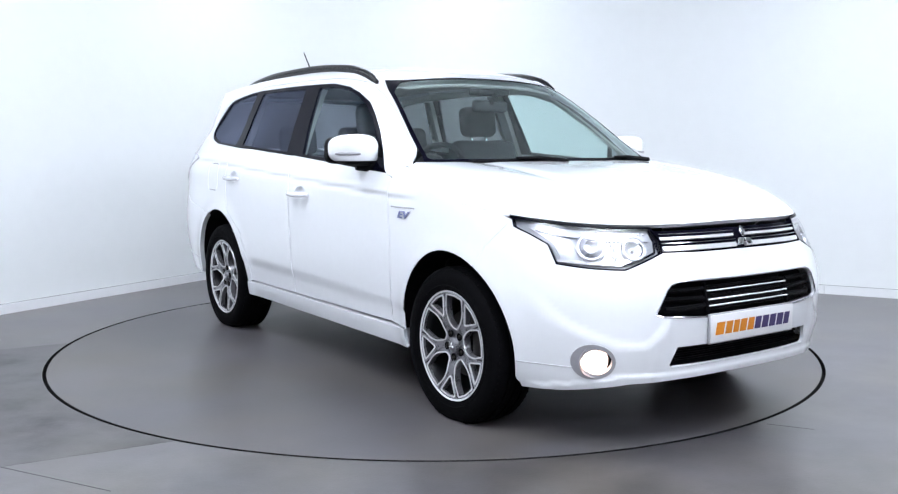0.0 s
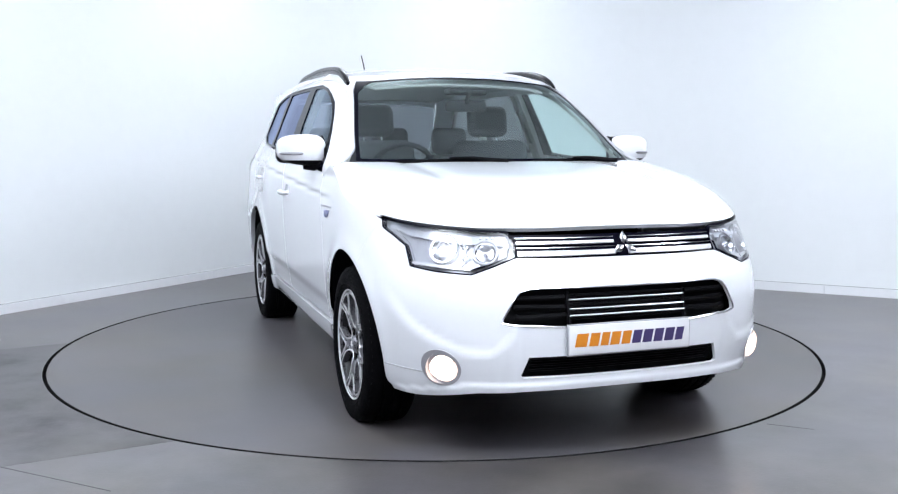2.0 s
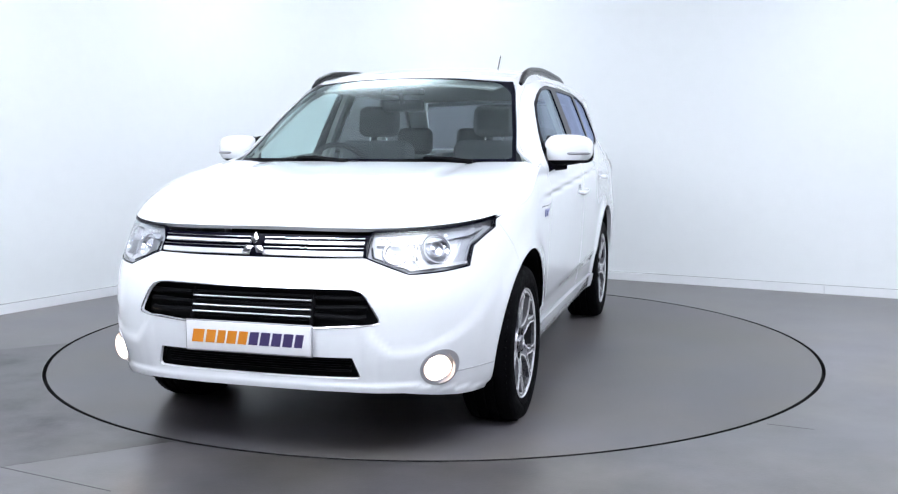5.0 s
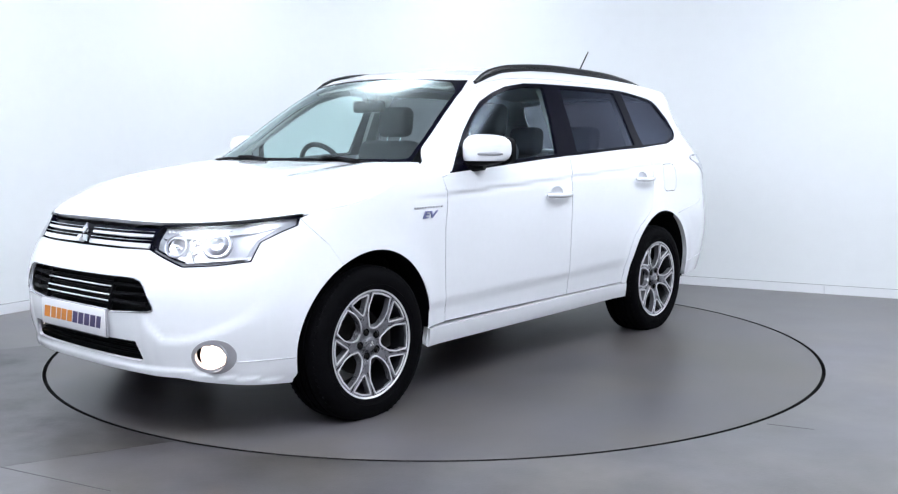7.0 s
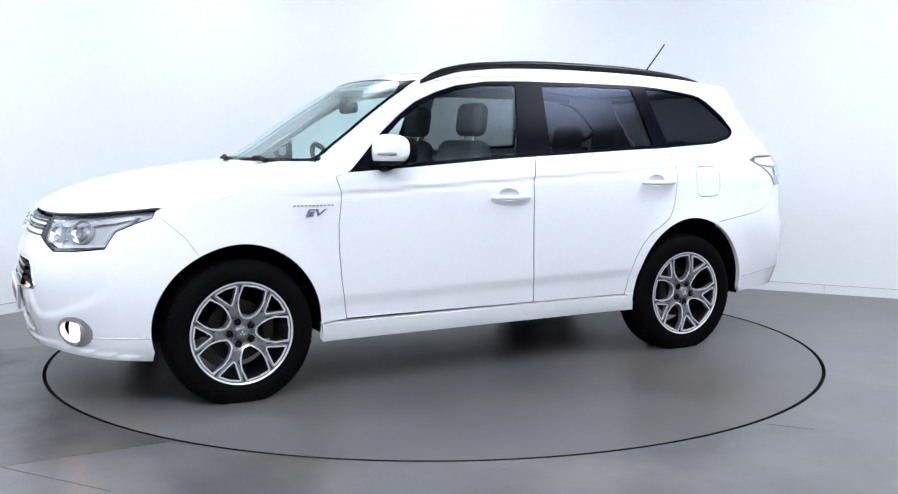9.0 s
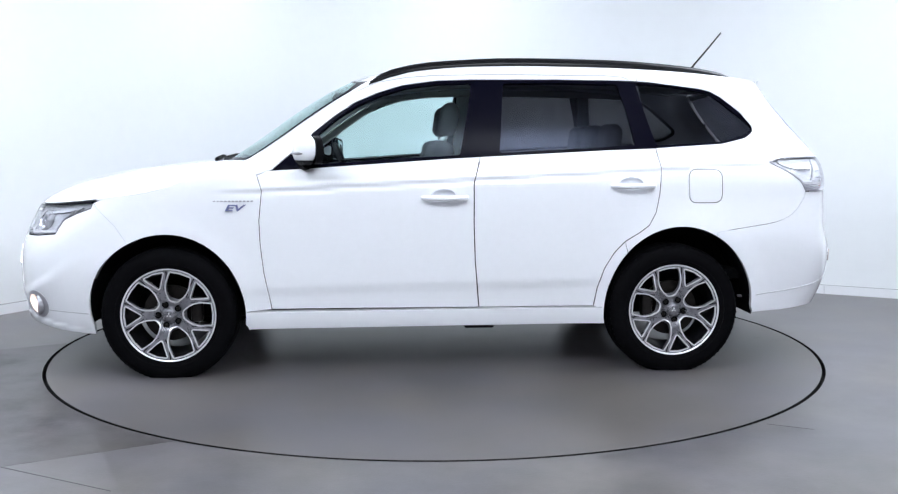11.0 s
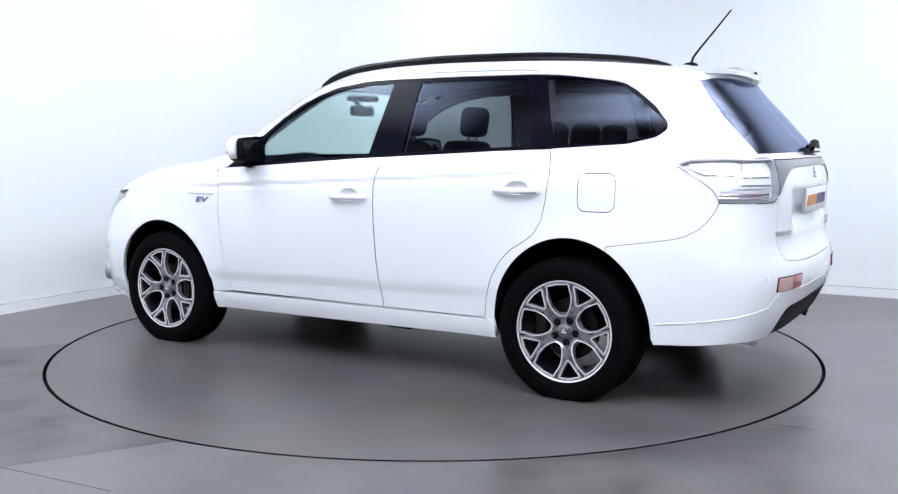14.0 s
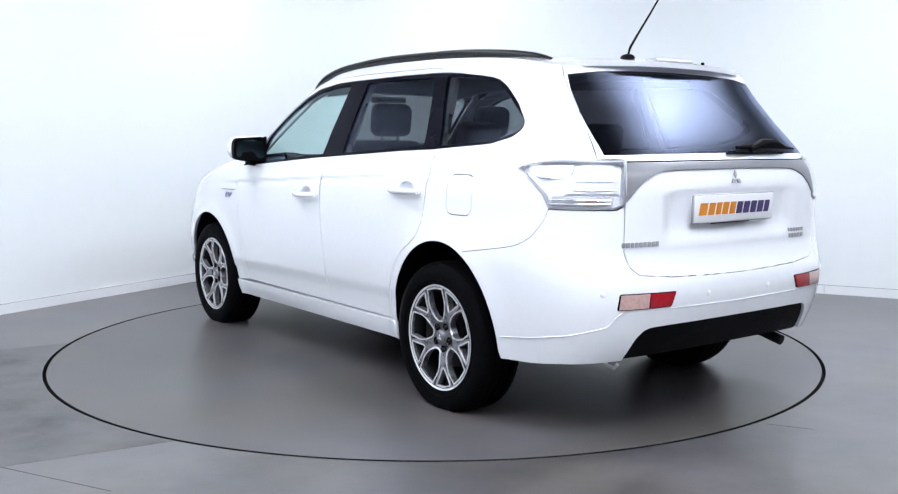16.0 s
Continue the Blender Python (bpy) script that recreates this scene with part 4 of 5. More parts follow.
# upper grille with two bright bars between the headlamps
UP = [(sy(0.80, 0.44), 0.793), (S_NOSE, 0.790), (S_NOSE, 0.885), (sy(0.87, 0.455), 0.885)]
up_full = [UP[0], UP[1], (2 * S_NOSE - UP[0][0], UP[0][1]), (2 * S_NOSE - UP[3][0], UP[3][1]), UP[2], UP[3]]
upper_grille = panel("upper_grille", up_full, skin, M_GLOSSBLACK, car, "gloss black upper grille with bright bars", lift=-0.022, thick=0.02)


def band(y0, y1, z0, z1):
    a, b = (lambda y, z: sy(z, abs(y)) if y >= 0 else 2 * S_NOSE - sy(z, abs(y))), np.linspace(y0, y1, 9)
    zm = (z0 + z1) / 2
    return [(a(y, zm), z0) for y in b] + [(a(y, zm), z1) for y in b[::-1]]


for y0, y1 in ((0.030, 0.425), (-0.425, -0.030)):
    panel("grille_bar", band(y0, y1, 0.8445, 0.855), skin, M_BRIGHT, upper_grille, "satin silver bar", lift=-0.004, thick=0.012, step=0.02)
    panel("grille_bar", band(y0, y1, 0.802, 0.819), skin, M_BRIGHT, upper_grille, "satin silver bar", lift=-0.002, thick=0.012, step=0.02)
    panel("grille_strip", band(y0, y1, 0.8645, 0.8665), skin, M_CHROME, upper_grille, lift=-0.002, thick=0.008, step=0.02)
    panel("grille_strip", band(y0, y1, 0.8295, 0.8315), skin, M_CHROME, upper_grille, lift=-0.002, thick=0.008, step=0.02)


def lozenges(m, size):
    """Three small rhombs round a centre."""
    out = []
    for a in (90, 210, 330):
        ca, sa = math.cos(radians(a)), math.sin(radians(a))
        pts = [(0.04, 0), (0.5, 0.29), (1.0, 0), (0.5, -0.29)]
        bm = prism_bm([(size * (u * ca - v * sa), size * (u * sa + v * ca)) for u, v in pts], "xz", 0.0, 0.008, 0.0012)
        bm.transform(m)
        out.append(bm)
    return join_bm(*out)


part("front_emblem", lozenges(place(S_NOSE, 0.828, 0.012), 0.055), M_CHROME, upper_grille, "chrome emblem of three rhombs")

# headlamps
housing = panel("headlight", HEADLIGHT, skin, M_LAMPCASE, car, "clear headlamp with bright reflectors and black edge", lift=-0.026, thick=0.002, mirror=True)
hl_in = inset(HEADLIGHT, 0.0055)
edge_obs = panel("lamp_border", HEADLIGHT, skin, M_GLOSSBLACK, None, "black lamp border", holes=[hl_in], lift=-0.002, thick=0.022, mirror=True, step=0.02)
for ob, h in zip(edge_obs, housing):
    ob.parent = h
for ob, h in zip(panel("lens", hl_in, skin, M_LENS, None, "clear lens", lift=-0.003, thick=0.001, mirror=True, step=0.025), housing):
    ob.parent, ob.visible_shadow = h, False


def bowl(s, z, r, depth):
    return lathe_at(place(s, z, -0.026), [(0.004, 0.002), (r * 0.45, 0.004), (r * 0.8, depth * 0.4), (r, depth), (r * 1.08, depth), (r * 1.06, -0.004)], 28)


both("main_reflector", lambda: bowl(sy(0.82, 0.675), 0.825, 0.050, 0.018), M_CHROME, housing, "round chrome reflector")
both("inner_reflector", lambda: bowl(sy(0.81, 0.54), 0.815, 0.040, 0.016), M_CHROME, housing, "chrome reflector")
both("projector", lambda: ball_bm(place(sy(0.82, 0.675), 0.825, -0.016), 0.024, 0.010, 0.024), M_LENS, housing, "glass projector")
both("bulb", lambda: ball_bm(place(sy(0.81, 0.54), 0.815, -0.018), 0.010, 0.010, 0.010, 12, 8), M_CHROME, housing)
panels = panel("reflector_band", [(sy(0.86, 0.47), 0.858), (sy(0.86, 0.60), 0.862), (s_front(0.87, x=1.86), 0.880), (s_front(0.88, x=1.78), 0.895), (s_front(0.87, x=1.79), 0.886), (s_front(0.86, x=1.88), 0.866), (sy(0.85, 0.62), 0.846), (sy(0.84, 0.47), 0.842)], skin, M_LAMPCASE, None, lift=-0.010, thick=0.014, mirror=True, step=0.02)
panels2 = panel("reflector_floor", [(sy(0.75, 0.60), 0.750), (sy(0.77, 0.51), 0.778), (sy(0.77, 0.54), 0.785), (sy(0.76, 0.62), 0.768), (s_front(0.77, x=1.92), 0.772), (s_front(0.76, x=1.925), 0.762)], skin, M_BRIGHT, None, lift=-0.011, thick=0.014, mirror=True, step=0.02)
for row in (panels, panels2):
    for ob, h in zip(row, housing):
        ob.parent = h
for z, y in ((0.835, 0.605), (0.795, 0.61), (0.865, 0.70)):
    both("reflector_facet", lambda z=z, y=y: box_bm(0, 0, 0, 0.026, 0.010, 0.026, 0.003, 1, place(sy(z, y), z, -0.018) @ pose(0, 0, 0, 12, 30, 20)), M_CHROME, housing)

def lamp_ring(y, z, r):
    """A thin rim standing round a reflector."""
    return lathe_at(place(sy(z, y), z, -0.026), [(r, 0.0), (r, 0.020), (r + 0.004, 0.021), (r + 0.006, 0.0)], 28)


both("reflector_rim", lambda: lamp_ring(0.675, 0.825, 0.056), M_SILVERGREY, housing, "grey rim of the reflector")
both("reflector_rim", lambda: lamp_ring(0.54, 0.815, 0.045), M_SILVERGREY, housing, "grey rim of the reflector")
both("reflector_rim", lambda: lamp_ring(0.675, 0.825, 0.026), M_SILVERGREY, housing, "dark rim of the projector")
both("divider", lambda: line_on_skin([(sy(0.87, 0.61), 0.868), (sy(0.83, 0.605), 0.83), (sy(0.78, 0.61), 0.785), (sy(0.757, 0.63), 0.757)], 0.0045, -0.012), M_SILVERGREY, housing)
both("divider", lambda: line_on_skin([(s_front(0.87, x=1.80), 0.882), (s_front(0.83, x=1.885), 0.835), (s_front(0.77, x=1.93), 0.775)], 0.004, -0.012), M_SILVERGREY, housing)
both("divider", lambda: line_on_skin([(sy(0.83, 0.455), 0.835), (sy(0.80, 0.465), 0.80), (sy(0.775, 0.53), 0.775), (sy(0.757, 0.60), 0.752)], 0.0045, -0.012), M_GLOSSBLACK, housing)
for y in (0.485, 0.505, 0.525, 0.545):
    both("reflector_tab", lambda y=y: box_bm(0, 0, 0, 0.011, 0.008, 0.012, 0.002, 1, place(sy(0.868, y), 0.868, -0.008)), M_BRIGHT, housing)

# fog lamps in silver bezels, facing forward and a little outward
fog_p = place(FOG_S - 0.005, FOG_Z).translation
fog_n = Vector((math.cos(radians(16)), math.sin(radians(16)), 0.0))
FOG = Matrix((Vector((fog_n.y, -fog_n.x, 0)), fog_n, Vector((0, 0, 1)))).transposed().to_4x4()
FOG.translation = fog_p
bezel = panel("fog_lamp", oval(FOG_S - 0.012, FOG_Z, 0.086, 0.073), skin, M_SILVERGREY, car, "satin silver fog lamp bezel", holes=[oval(FOG_S + 0.004, FOG_Z, 0.056, 0.051)], lift=0.003, thick=0.030, mirror=True, step=0.015)
both("fog_cup", lambda: lathe_at(FOG, [(0.0, -0.055), (0.045, -0.050), (0.062, -0.012), (0.062, -0.006)], 36), M_SILVERGREY, bezel, "silver reflector cup")
both("fog_lens", lambda: lathe_at(FOG @ Matrix.Translation((0, -0.016, 0)), [(0.0, 0.010), (0.02, 0.008), (0.034, 0.003), (0.043, -0.004), (0.045, -0.012)], 32), M_FOG, bezel, "glowing fog lamp")


def plate_with_bars(m):
    """White plate with a row of slanted blocks, orange and then purple."""
    base = part("number_plate", box_bm(0, 0, 0, 0.522, 0.012, 0.112, 0.004, 2, m), M_PLATE, car, "white show plate with orange and purple blocks")
    part("plate_frame", join_bm(*[box_bm(x, -0.004, z, sx, 0.012, sz, 0.002, 1, m) for x, z, sx, sz in ((0, 0.058, 0.53, 0.005), (0, -0.058, 0.53, 0.005), (0.263, 0, 0.005, 0.121), (-0.263, 0, 0.005, 0.121))]), M_SILVERGREY, base)
    widths = (0.056, 0.045, 0.038, 0.045, 0.043, 0.043, 0.045, 0.044, 0.045, 0.038)
    x = -0.232
    for k, w in enumerate(widths):
        mat = M_ORANGE if k < 5 else M_PURPLE
        h, sl = 0.025, 0.010
        pts = [(x - sl * 0.5, -h), (x + w * 0.86 - sl * 0.5, -h), (x + w * 0.86 + sl * 0.5, h), (x + sl * 0.5, h)]
        bm = prism_bm(pts, "xz", 0.0055, 0.0072)
        bm.transform(m)
        part("colour_block", bm, mat, base, smooth=False)
        x += w + 0.003
    return base


# on the nose and tail the frame's x must run to the viewer's right
plate_with_bars(Matrix(((0, 1, 0, 2.263), (1, 0, 0, -0.003), (0, 0, 1, 0.4875), (0, 0, 0, 1))))
plate_with_bars(Matrix(((0, -1, -0.04, -2.296), (-1, 0, 0, 0.015), (0, 0, 1, 0.951), (0, 0, 0, 1))))

# ---------------------------------------------------------------- tail
LAMP_S = -2.362
TL = [(s_rear(1.121, x=-1.845), 1.121), (s_rear(1.14, x=-1.875), 1.140), (s_rear(1.147, x=-1.915), 1.149), (s_rear(1.152, x=-2.05), 1.153), (LAMP_S, 1.152),
      (LAMP_S, 1.060), (LAMP_S, 0.980), (LAMP_S + 0.04, 0.964), (s_rear(0.962, x=-2.14), 0.962), (s_rear(0.966, x=-2.045), 0.966), (s_rear(1.018, x=-2.015), 1.018), (s_rear(1.055, x=-1.965), 1.055), (s_rear(1.09, x=-1.90), 1.092)]
tl = panel("tail_light", TL, skin, M_TAILCASE, car, "clear tail lamp with bright inner facets", lift=-0.024, thick=0.002, mirror=True)
tl_in = inset(TL, 0.007)
for ob, h in zip(panel("lamp_border", TL, skin, M_SILVERGREY, None, "grey lamp border", holes=[tl_in], lift=0.004, thick=0.028, mirror=True, step=0.02), tl):
    ob.parent = h
for ob, h in zip(panel("lens", tl_in, skin, M_LENS, None, "clear lens", lift=0.004, thick=0.001, mirror=True, step=0.02), tl):
    ob.parent, ob.visible_shadow = h, False


def tail_patch(name, pts, mat, lift, label=""):
    row = panel(name, [(s_rear(z, x=a) if k == "x" else s_rear(z, y=a), z) for k, a, z in pts], skin, mat, None, label, lift=lift, thick=0.015, mirror=True, step=0.015)
    for ob, h in zip(row, tl):
        ob.parent = h


tail_patch("upper_reflector", [("x", -1.90, 1.138), ("x", -2.10, 1.142), ("x", -2.10, 1.085), ("x", -1.98, 1.09), ("x", -1.90, 1.115)], M_PLATE, -0.010)
tail_patch("inner_reflector", [("x", -2.12, 1.142), ("y", 0.635, 1.142), ("y", 0.655, 1.025), ("x", -2.10, 1.025)], M_TAILCASE, -0.013, "bright ribbed reflector")
tail_patch("lower_reflector", [("x", -2.05, 1.015), ("y", 0.66, 1.015), ("y", 0.67, 0.978), ("x", -2.05, 0.975)], M_BRIGHT, -0.014)
tail_patch("red_cell", [("x", -2.165, 1.005), ("x", -2.20, 1.005), ("x", -2.20, 0.980), ("x", -2.165, 0.980)], M_AMBER, -0.010, "dull red cell")
for z in (1.04, 1.075):
    row = both("rib", lambda z=z: line_on_skin([(s_rear(z, x=-2.13), z), (s_rear(z, y=0.66), z)], 0.003, -0.010), M_CHROME, tl)
for z in (0.985, 1.0):
    both("rib", lambda z=z: line_on_skin([(s_rear(z, x=-2.04), z), (s_rear(z, y=0.68), z)], 0.003, -0.006), M_CHROME, tl)

# tailgate skin below the glass, with the grey garnish let into it
gate = [(s_rear(1.155, y=0.70), 1.158), (LAMP_S - 0.004, 1.156), (LAMP_S - 0.006, 0.99), (-2.370, 0.88), (-2.376, 0.794), (-2.396, 0.735), (-2.436, 0.702), (-2.60, 0.686), (-2.859, 0.678), (S_TAIL, 0.676)]
gate_top = [(S_TAIL, 1.172), (s_rear(1.17, y=0.35), 1.170), (s_rear(1.165, y=0.62), 1.164)]
gate_half = gate_top + [(s_rear(1.16, y=0.64), 1.161)] + gate[1:]
gate_poly = gate_half + [(2 * S_TAIL - s, z) for s, z in gate_half[::-1][1:-1]]
GARNISH = [(LAMP_S - 0.010, 1.142), (LAMP_S - 0.010, 1.07), (LAMP_S - 0.010, 0.992), (-2.41, 1.035), (-2.456, 1.073), (-2.51, 1.097), (-2.557, 1.108), (-2.65, 1.112), (S_TAIL, 1.113)]
garnish_poly = GARNISH + [(2 * S_TAIL - s, z) for s, z in GARNISH[::-1][1:]]
tailgate = panel("tailgate", gate_poly, skin, M_WHITE, car, gap=GAP, step=0.03, thick=0.03)
garnish = panel("garnish", garnish_poly, skin, M_GARNISH, tailgate, "satin grey garnish strip", lift=0.006, thick=0.012, step=0.025)
part("garnish_edge", line_on_skin([(LAMP_S - 0.01, 1.145), (S_TAIL, 1.147), (2 * S_TAIL - LAMP_S + 0.01, 1.145)], 0.003, 0.006, n=12), M_GLOSSBLACK, garnish)
part("rear_emblem", lozenges(place(S_TAIL, 1.070, 0.008), 0.036), M_SILVERGREY, tailgate, "chrome emblem of three rhombs")
part("plate_light_bar", box_bm(0, 0, 0, 0.24, 0.03, 0.012, 0.004, 2, place(S_TAIL, 0.888, 0.004)), M_BLACK, tailgate)


def bars_on_tail(y0, y1, z, h, n):
    s0, s1 = (s_rear(z, y=abs(v)) if v >= 0 else 2 * S_TAIL - s_rear(z, y=abs(v)) for v in (y0, y1))
    bits = []
    for k in range(n):
        s = s0 + (s1 - s0) * (k + 0.5) / n
        bits.append(box_bm(0, 0, 0, abs(s1 - s0) / n * 0.8, 0.004, h, 0.001, 1, place(s, z, 0.003)))
    return join_bm(*bits)


part("model_badge", bars_on_tail(0.64, 0.46, 0.822, 0.020, 9), M_SILVERGREY, tailgate, "row of silver badge bars")
part("drive_badge", join_bm(bars_on_tail(-0.40, -0.53, 0.832, 0.016, 6), bars_on_tail(-0.40, -0.53, 0.806, 0.020, 5)), M_SILVERGREY, tailgate, "two rows of silver badge bars")

# rear glass, wiper, spoiler
rg_side = [(0.653, 1.176), (0.648, 1.24), (0.632, 1.35), (0.612, 1.45), (0.594, 1.508)]
RG = rg_side + [(0.45, 1.524), (0.25, 1.533), (0.0, 1.537)]
RG = RG + [(-y, z) for y, z in RG[::-1][1:]] + [(-0.35, 1.180), (0.0, 1.182), (0.35, 1.180)]
rear_glass = panel("rear_window", RG, rear_face, M_REARGLASS, tailgate, "dark privacy rear glass", step=0.03, thick=0.004)
rear_glass.visible_shadow = False
gate_side = [(float(tail_width(z)) * k - 0.003, z) for z, k in ((1.158, 0.845), (1.25, 0.86), (1.35, 0.87), (1.45, 0.88), (1.50, 0.885), (1.546, 0.885))]
upper = gate_side + [(0.4, 1.556), (0.0, 1.562)]
upper = upper + [(-y, z) for y, z in upper[::-1][1:]] + [(-0.655, 1.160), (-0.35, 1.166), (0.0, 1.168), (0.35, 1.166), (0.655, 1.160)]
panel("upper_tailgate", upper, rear_face, M_WHITE, tailgate, holes=[inset(RG, -0.002)], step=0.025, thick=0.02)
spo = [(-1.74, 0.560), (-1.84, 0.555), (-1.90, 0.50), (-1.94, 0.30), (-1.952, 0.0)]
spo = spo + [(x, -y) for x, y in spo[::-1][1:]]


def spoiler_top(x, y):
    p = roof(x, y)
    p[..., 2] += 0.004
    return p


spoiler = panel("spoiler", spo, spoiler_top, M_WHITE, tailgate, thick=0.024, step=0.03)
panel("spoiler_underside", inset(spo, 0.002), spoiler_top, M_WHITE, spoiler, lift=-0.023, thick=0.001, step=0.04)
part("brake_light", box_bm(-1.905, 0.0, 1.582, 0.075, 0.25, 0.030, 0.012, 3), M_SILVERGREY, tailgate, "clear high-level brake lamp")


def tail_at(y, z, out):
    p = rear_face(y, z)
    return Vector((float(p[0]) - out, y, z))


wiper = part("rear_wiper", join_bm(tube_bm([tail_at(y, 1.197 + 0.012 * math.sin((y + 0.5) * 6), 0.03) for y in np.linspace(-0.07, -0.51, 12)], [0.010, 0.014, 0.016, 0.016, 0.015, 0.014, 0.013, 0.012, 0.011, 0.010, 0.008, 0.005], 8, 0.8),
                                  tube_bm([tail_at(-0.16, 1.195, 0.03), tail_at(-0.24, 1.222, 0.045), tail_at(-0.34, 1.225, 0.045), tail_at(-0.42, 1.205, 0.035)], [0.014, 0.020, 0.016, 0.008], 8)), M_BLACK, tailgate, "black rear wiper")
part("wiper_blade", box_bm(-2.235, -0.20, 1.178, 0.012, 0.40, 0.010, 0.003, 1), M_BLACK, wiper)
part("washer_jet", ball_bm(pose(-1.940, -0.19, 1.584), 0.010, 0.008, 0.008, 10, 6), M_BLACK, tailgate)

# rear bumper, with its black insert, reflectors and sensors
b_top = [(s_rear(0.962, x=-2.045), 0.963), (LAMP_S + 0.03, 0.960), (LAMP_S - 0.002, 0.974)] + [(s, z) for s, z in gate[2:] if z < 0.95]
bot = [(-1.776, 0.312), (-1.95, 0.322), (-2.124, 0.338), (-2.383, 0.349)]
INS = [(-2.386, 0.350), (-2.408, 0.41), (-2.426, 0.447), (-2.455, 0.475), (-2.486, 0.486), (-2.60, 0.489), (S_TAIL, 0.489)]
half_b = [p for p in arch(ARCH_R, 118, 178, 16)] + bot + INS[1:]
top_b = bp_seam[:-1] + b_top
poly_b = half_b + [(2 * S_TAIL - s, z) for s, z in half_b[::-1][1:]] + [(2 * S_TAIL - s, z) for s, z in top_b] + top_b[::-1][1:]
rear_bumper = panel("rear_bumper", poly_b, skin, M_WHITE, car, gap=GAP, step=0.03, thick=0.03)
ins_low = [(S_TAIL, 0.352), (-2.60, 0.353), (-2.40, 0.344)]
ins_poly = INS + [(2 * S_TAIL - s, z) for s, z in INS[::-1][1:]] + [(2 * S_TAIL - s, z) for s, z in ins_low[::-1]] + ins_low[1:-1]
panel("bumper_insert", ins_poly, skin, M_BLACK, rear_bumper, "black grained plastic insert", lift=-0.012, thick=0.05, step=0.03)
crease_r = [(-1.781, 0.409), (-1.95, 0.432), (-2.124, 0.462), (-2.285, 0.501), (-2.318, 0.540), (-2.35, 0.563), (-2.45, 0.563), (S_TAIL, 0.556)]
both("seam", lambda: line_on_skin(crease_r, 0.0030, -0.0005), M_WHITE, [rear_bumper, rear_bumper])
both("side_seam", lambda: line_on_skin(crease_r[:3], 0.0018, 0.002), M_SILVERGREY, [rear_bumper, rear_bumper])
REFL = rounded([(-2.332, 0.634), (-2.610, 0.630), (-2.582, 0.569), (-2.318, 0.568)], 0.008, 2)
RED = [(-2.474, 0.629), (-2.602, 0.626), (-2.578, 0.573), (-2.466, 0.572)]
CLEAR = [(-2.338, 0.630), (-2.469, 0.629), (-2.461, 0.572), (-2.326, 0.572)]
refl = panel("reflector", REFL, skin, M_GLOSSBLACK, rear_bumper, "rear reflector, half red and half clear", lift=0.003, thick=0.01, mirror=True, step=0.03)
for nm, po, mt in (("red_lens", RED, M_RED), ("clear_lens", CLEAR, M_AMBER)):
    for ob, h in zip(panel(nm, po, skin, mt, None, lift=0.006, thick=0.005, mirror=True, step=0.03), refl):
        ob.parent = h
for y, z in ((0.73, 0.635), (0.20, 0.604)):
    both("parking_sensor", lambda y=y, z=z: lathe_at(place(s_rear(z, y=y), z, 0.0), [(0.0, 0.002), (0.009, 0.002), (0.011, 0.0005), (0.012, -0.002)], 16), M_PLATE, [rear_bumper, rear_bumper])
part("exhaust", join_bm(tube_bm([(-1.95, -0.49, 0.345), (-2.08, -0.50, 0.325), (-2.19, -0.515, 0.292)], 0.024, 14)), M_TUB, car, "dark exhaust tail pipe")

# ---------------------------------------------------------------- flanks: handles, mirrors, badges, rails


def handle_bm(x0, x1, z):
    pts = []
    for k in range(13):
        t = k / 12
        s = x0 + (x1 - x0) * t
        pts.append(place(s, z - 0.003 * math.sin(math.pi * t), 0.012 + 0.024 * math.sin(math.pi * min(1, max(0, t * 1.0))) ** 0.5).translation)
    return tube_bm(pts, [0.010, 0.014] + [0.015] * 9 + [0.014, 0.010], 10, 0.95)


def dish_bm(s, z):
    """The inner half of an ellipsoid, hollow towards the hand."""
    bm = ball_bm(Matrix.Identity(4), 0.065, 0.030, 0.037, 28, 16)
    bmesh.ops.delete(bm, geom=[v for v in bm.verts if v.co.y > 0.004], context="VERTS")
    bm.transform(place(s, z, -0.004))
    bmesh.ops.reverse_faces(bm, faces=bm.faces[:])
    return bm


for nm, x0, x1, z in (("front", 0.018, -0.220, 0.939), ("rear", -0.975, -1.210, 0.997)):
    h = both("door_handle", lambda: handle_bm(x0, x1, z), M_WHITE, None, "white pull door handle")
    both("handle_cup", lambda: dish_bm((x0 + x1) / 2 + 0.005, z + 0.012), M_WHITE, h, "recessed grip cup")
    both("key_cover", lambda: box_bm(0, 0, 0, 0.022, 0.012, 0.028, 0.004, 2, place(x1 + 0.012, z, 0.022)), M_WHITE, h)


def mirror_shell():
    bm = bmesh.new()
    bmesh.ops.create_uvsphere(bm, u_segments=32, v_segments=20, radius=1.0)
    for v in bm.verts:
        x, y, z = v.co
        q = (abs(x) ** 3 + abs(y) ** 3.2 + abs(z) ** 3) ** (-1 / 3.0)
        x, y, z = x * q, y * q, z * q
        x = 0.015 + (x if x > 0 else x * 0.45) * 0.075
        x = x - 0.035 * max(0, y) ** 2
        v.co = (0.585 + x, 0.940 + y * 0.122, 1.188 + z * 0.078 * (1 - 0.12 * y) + 0.006 * y)
    return bm


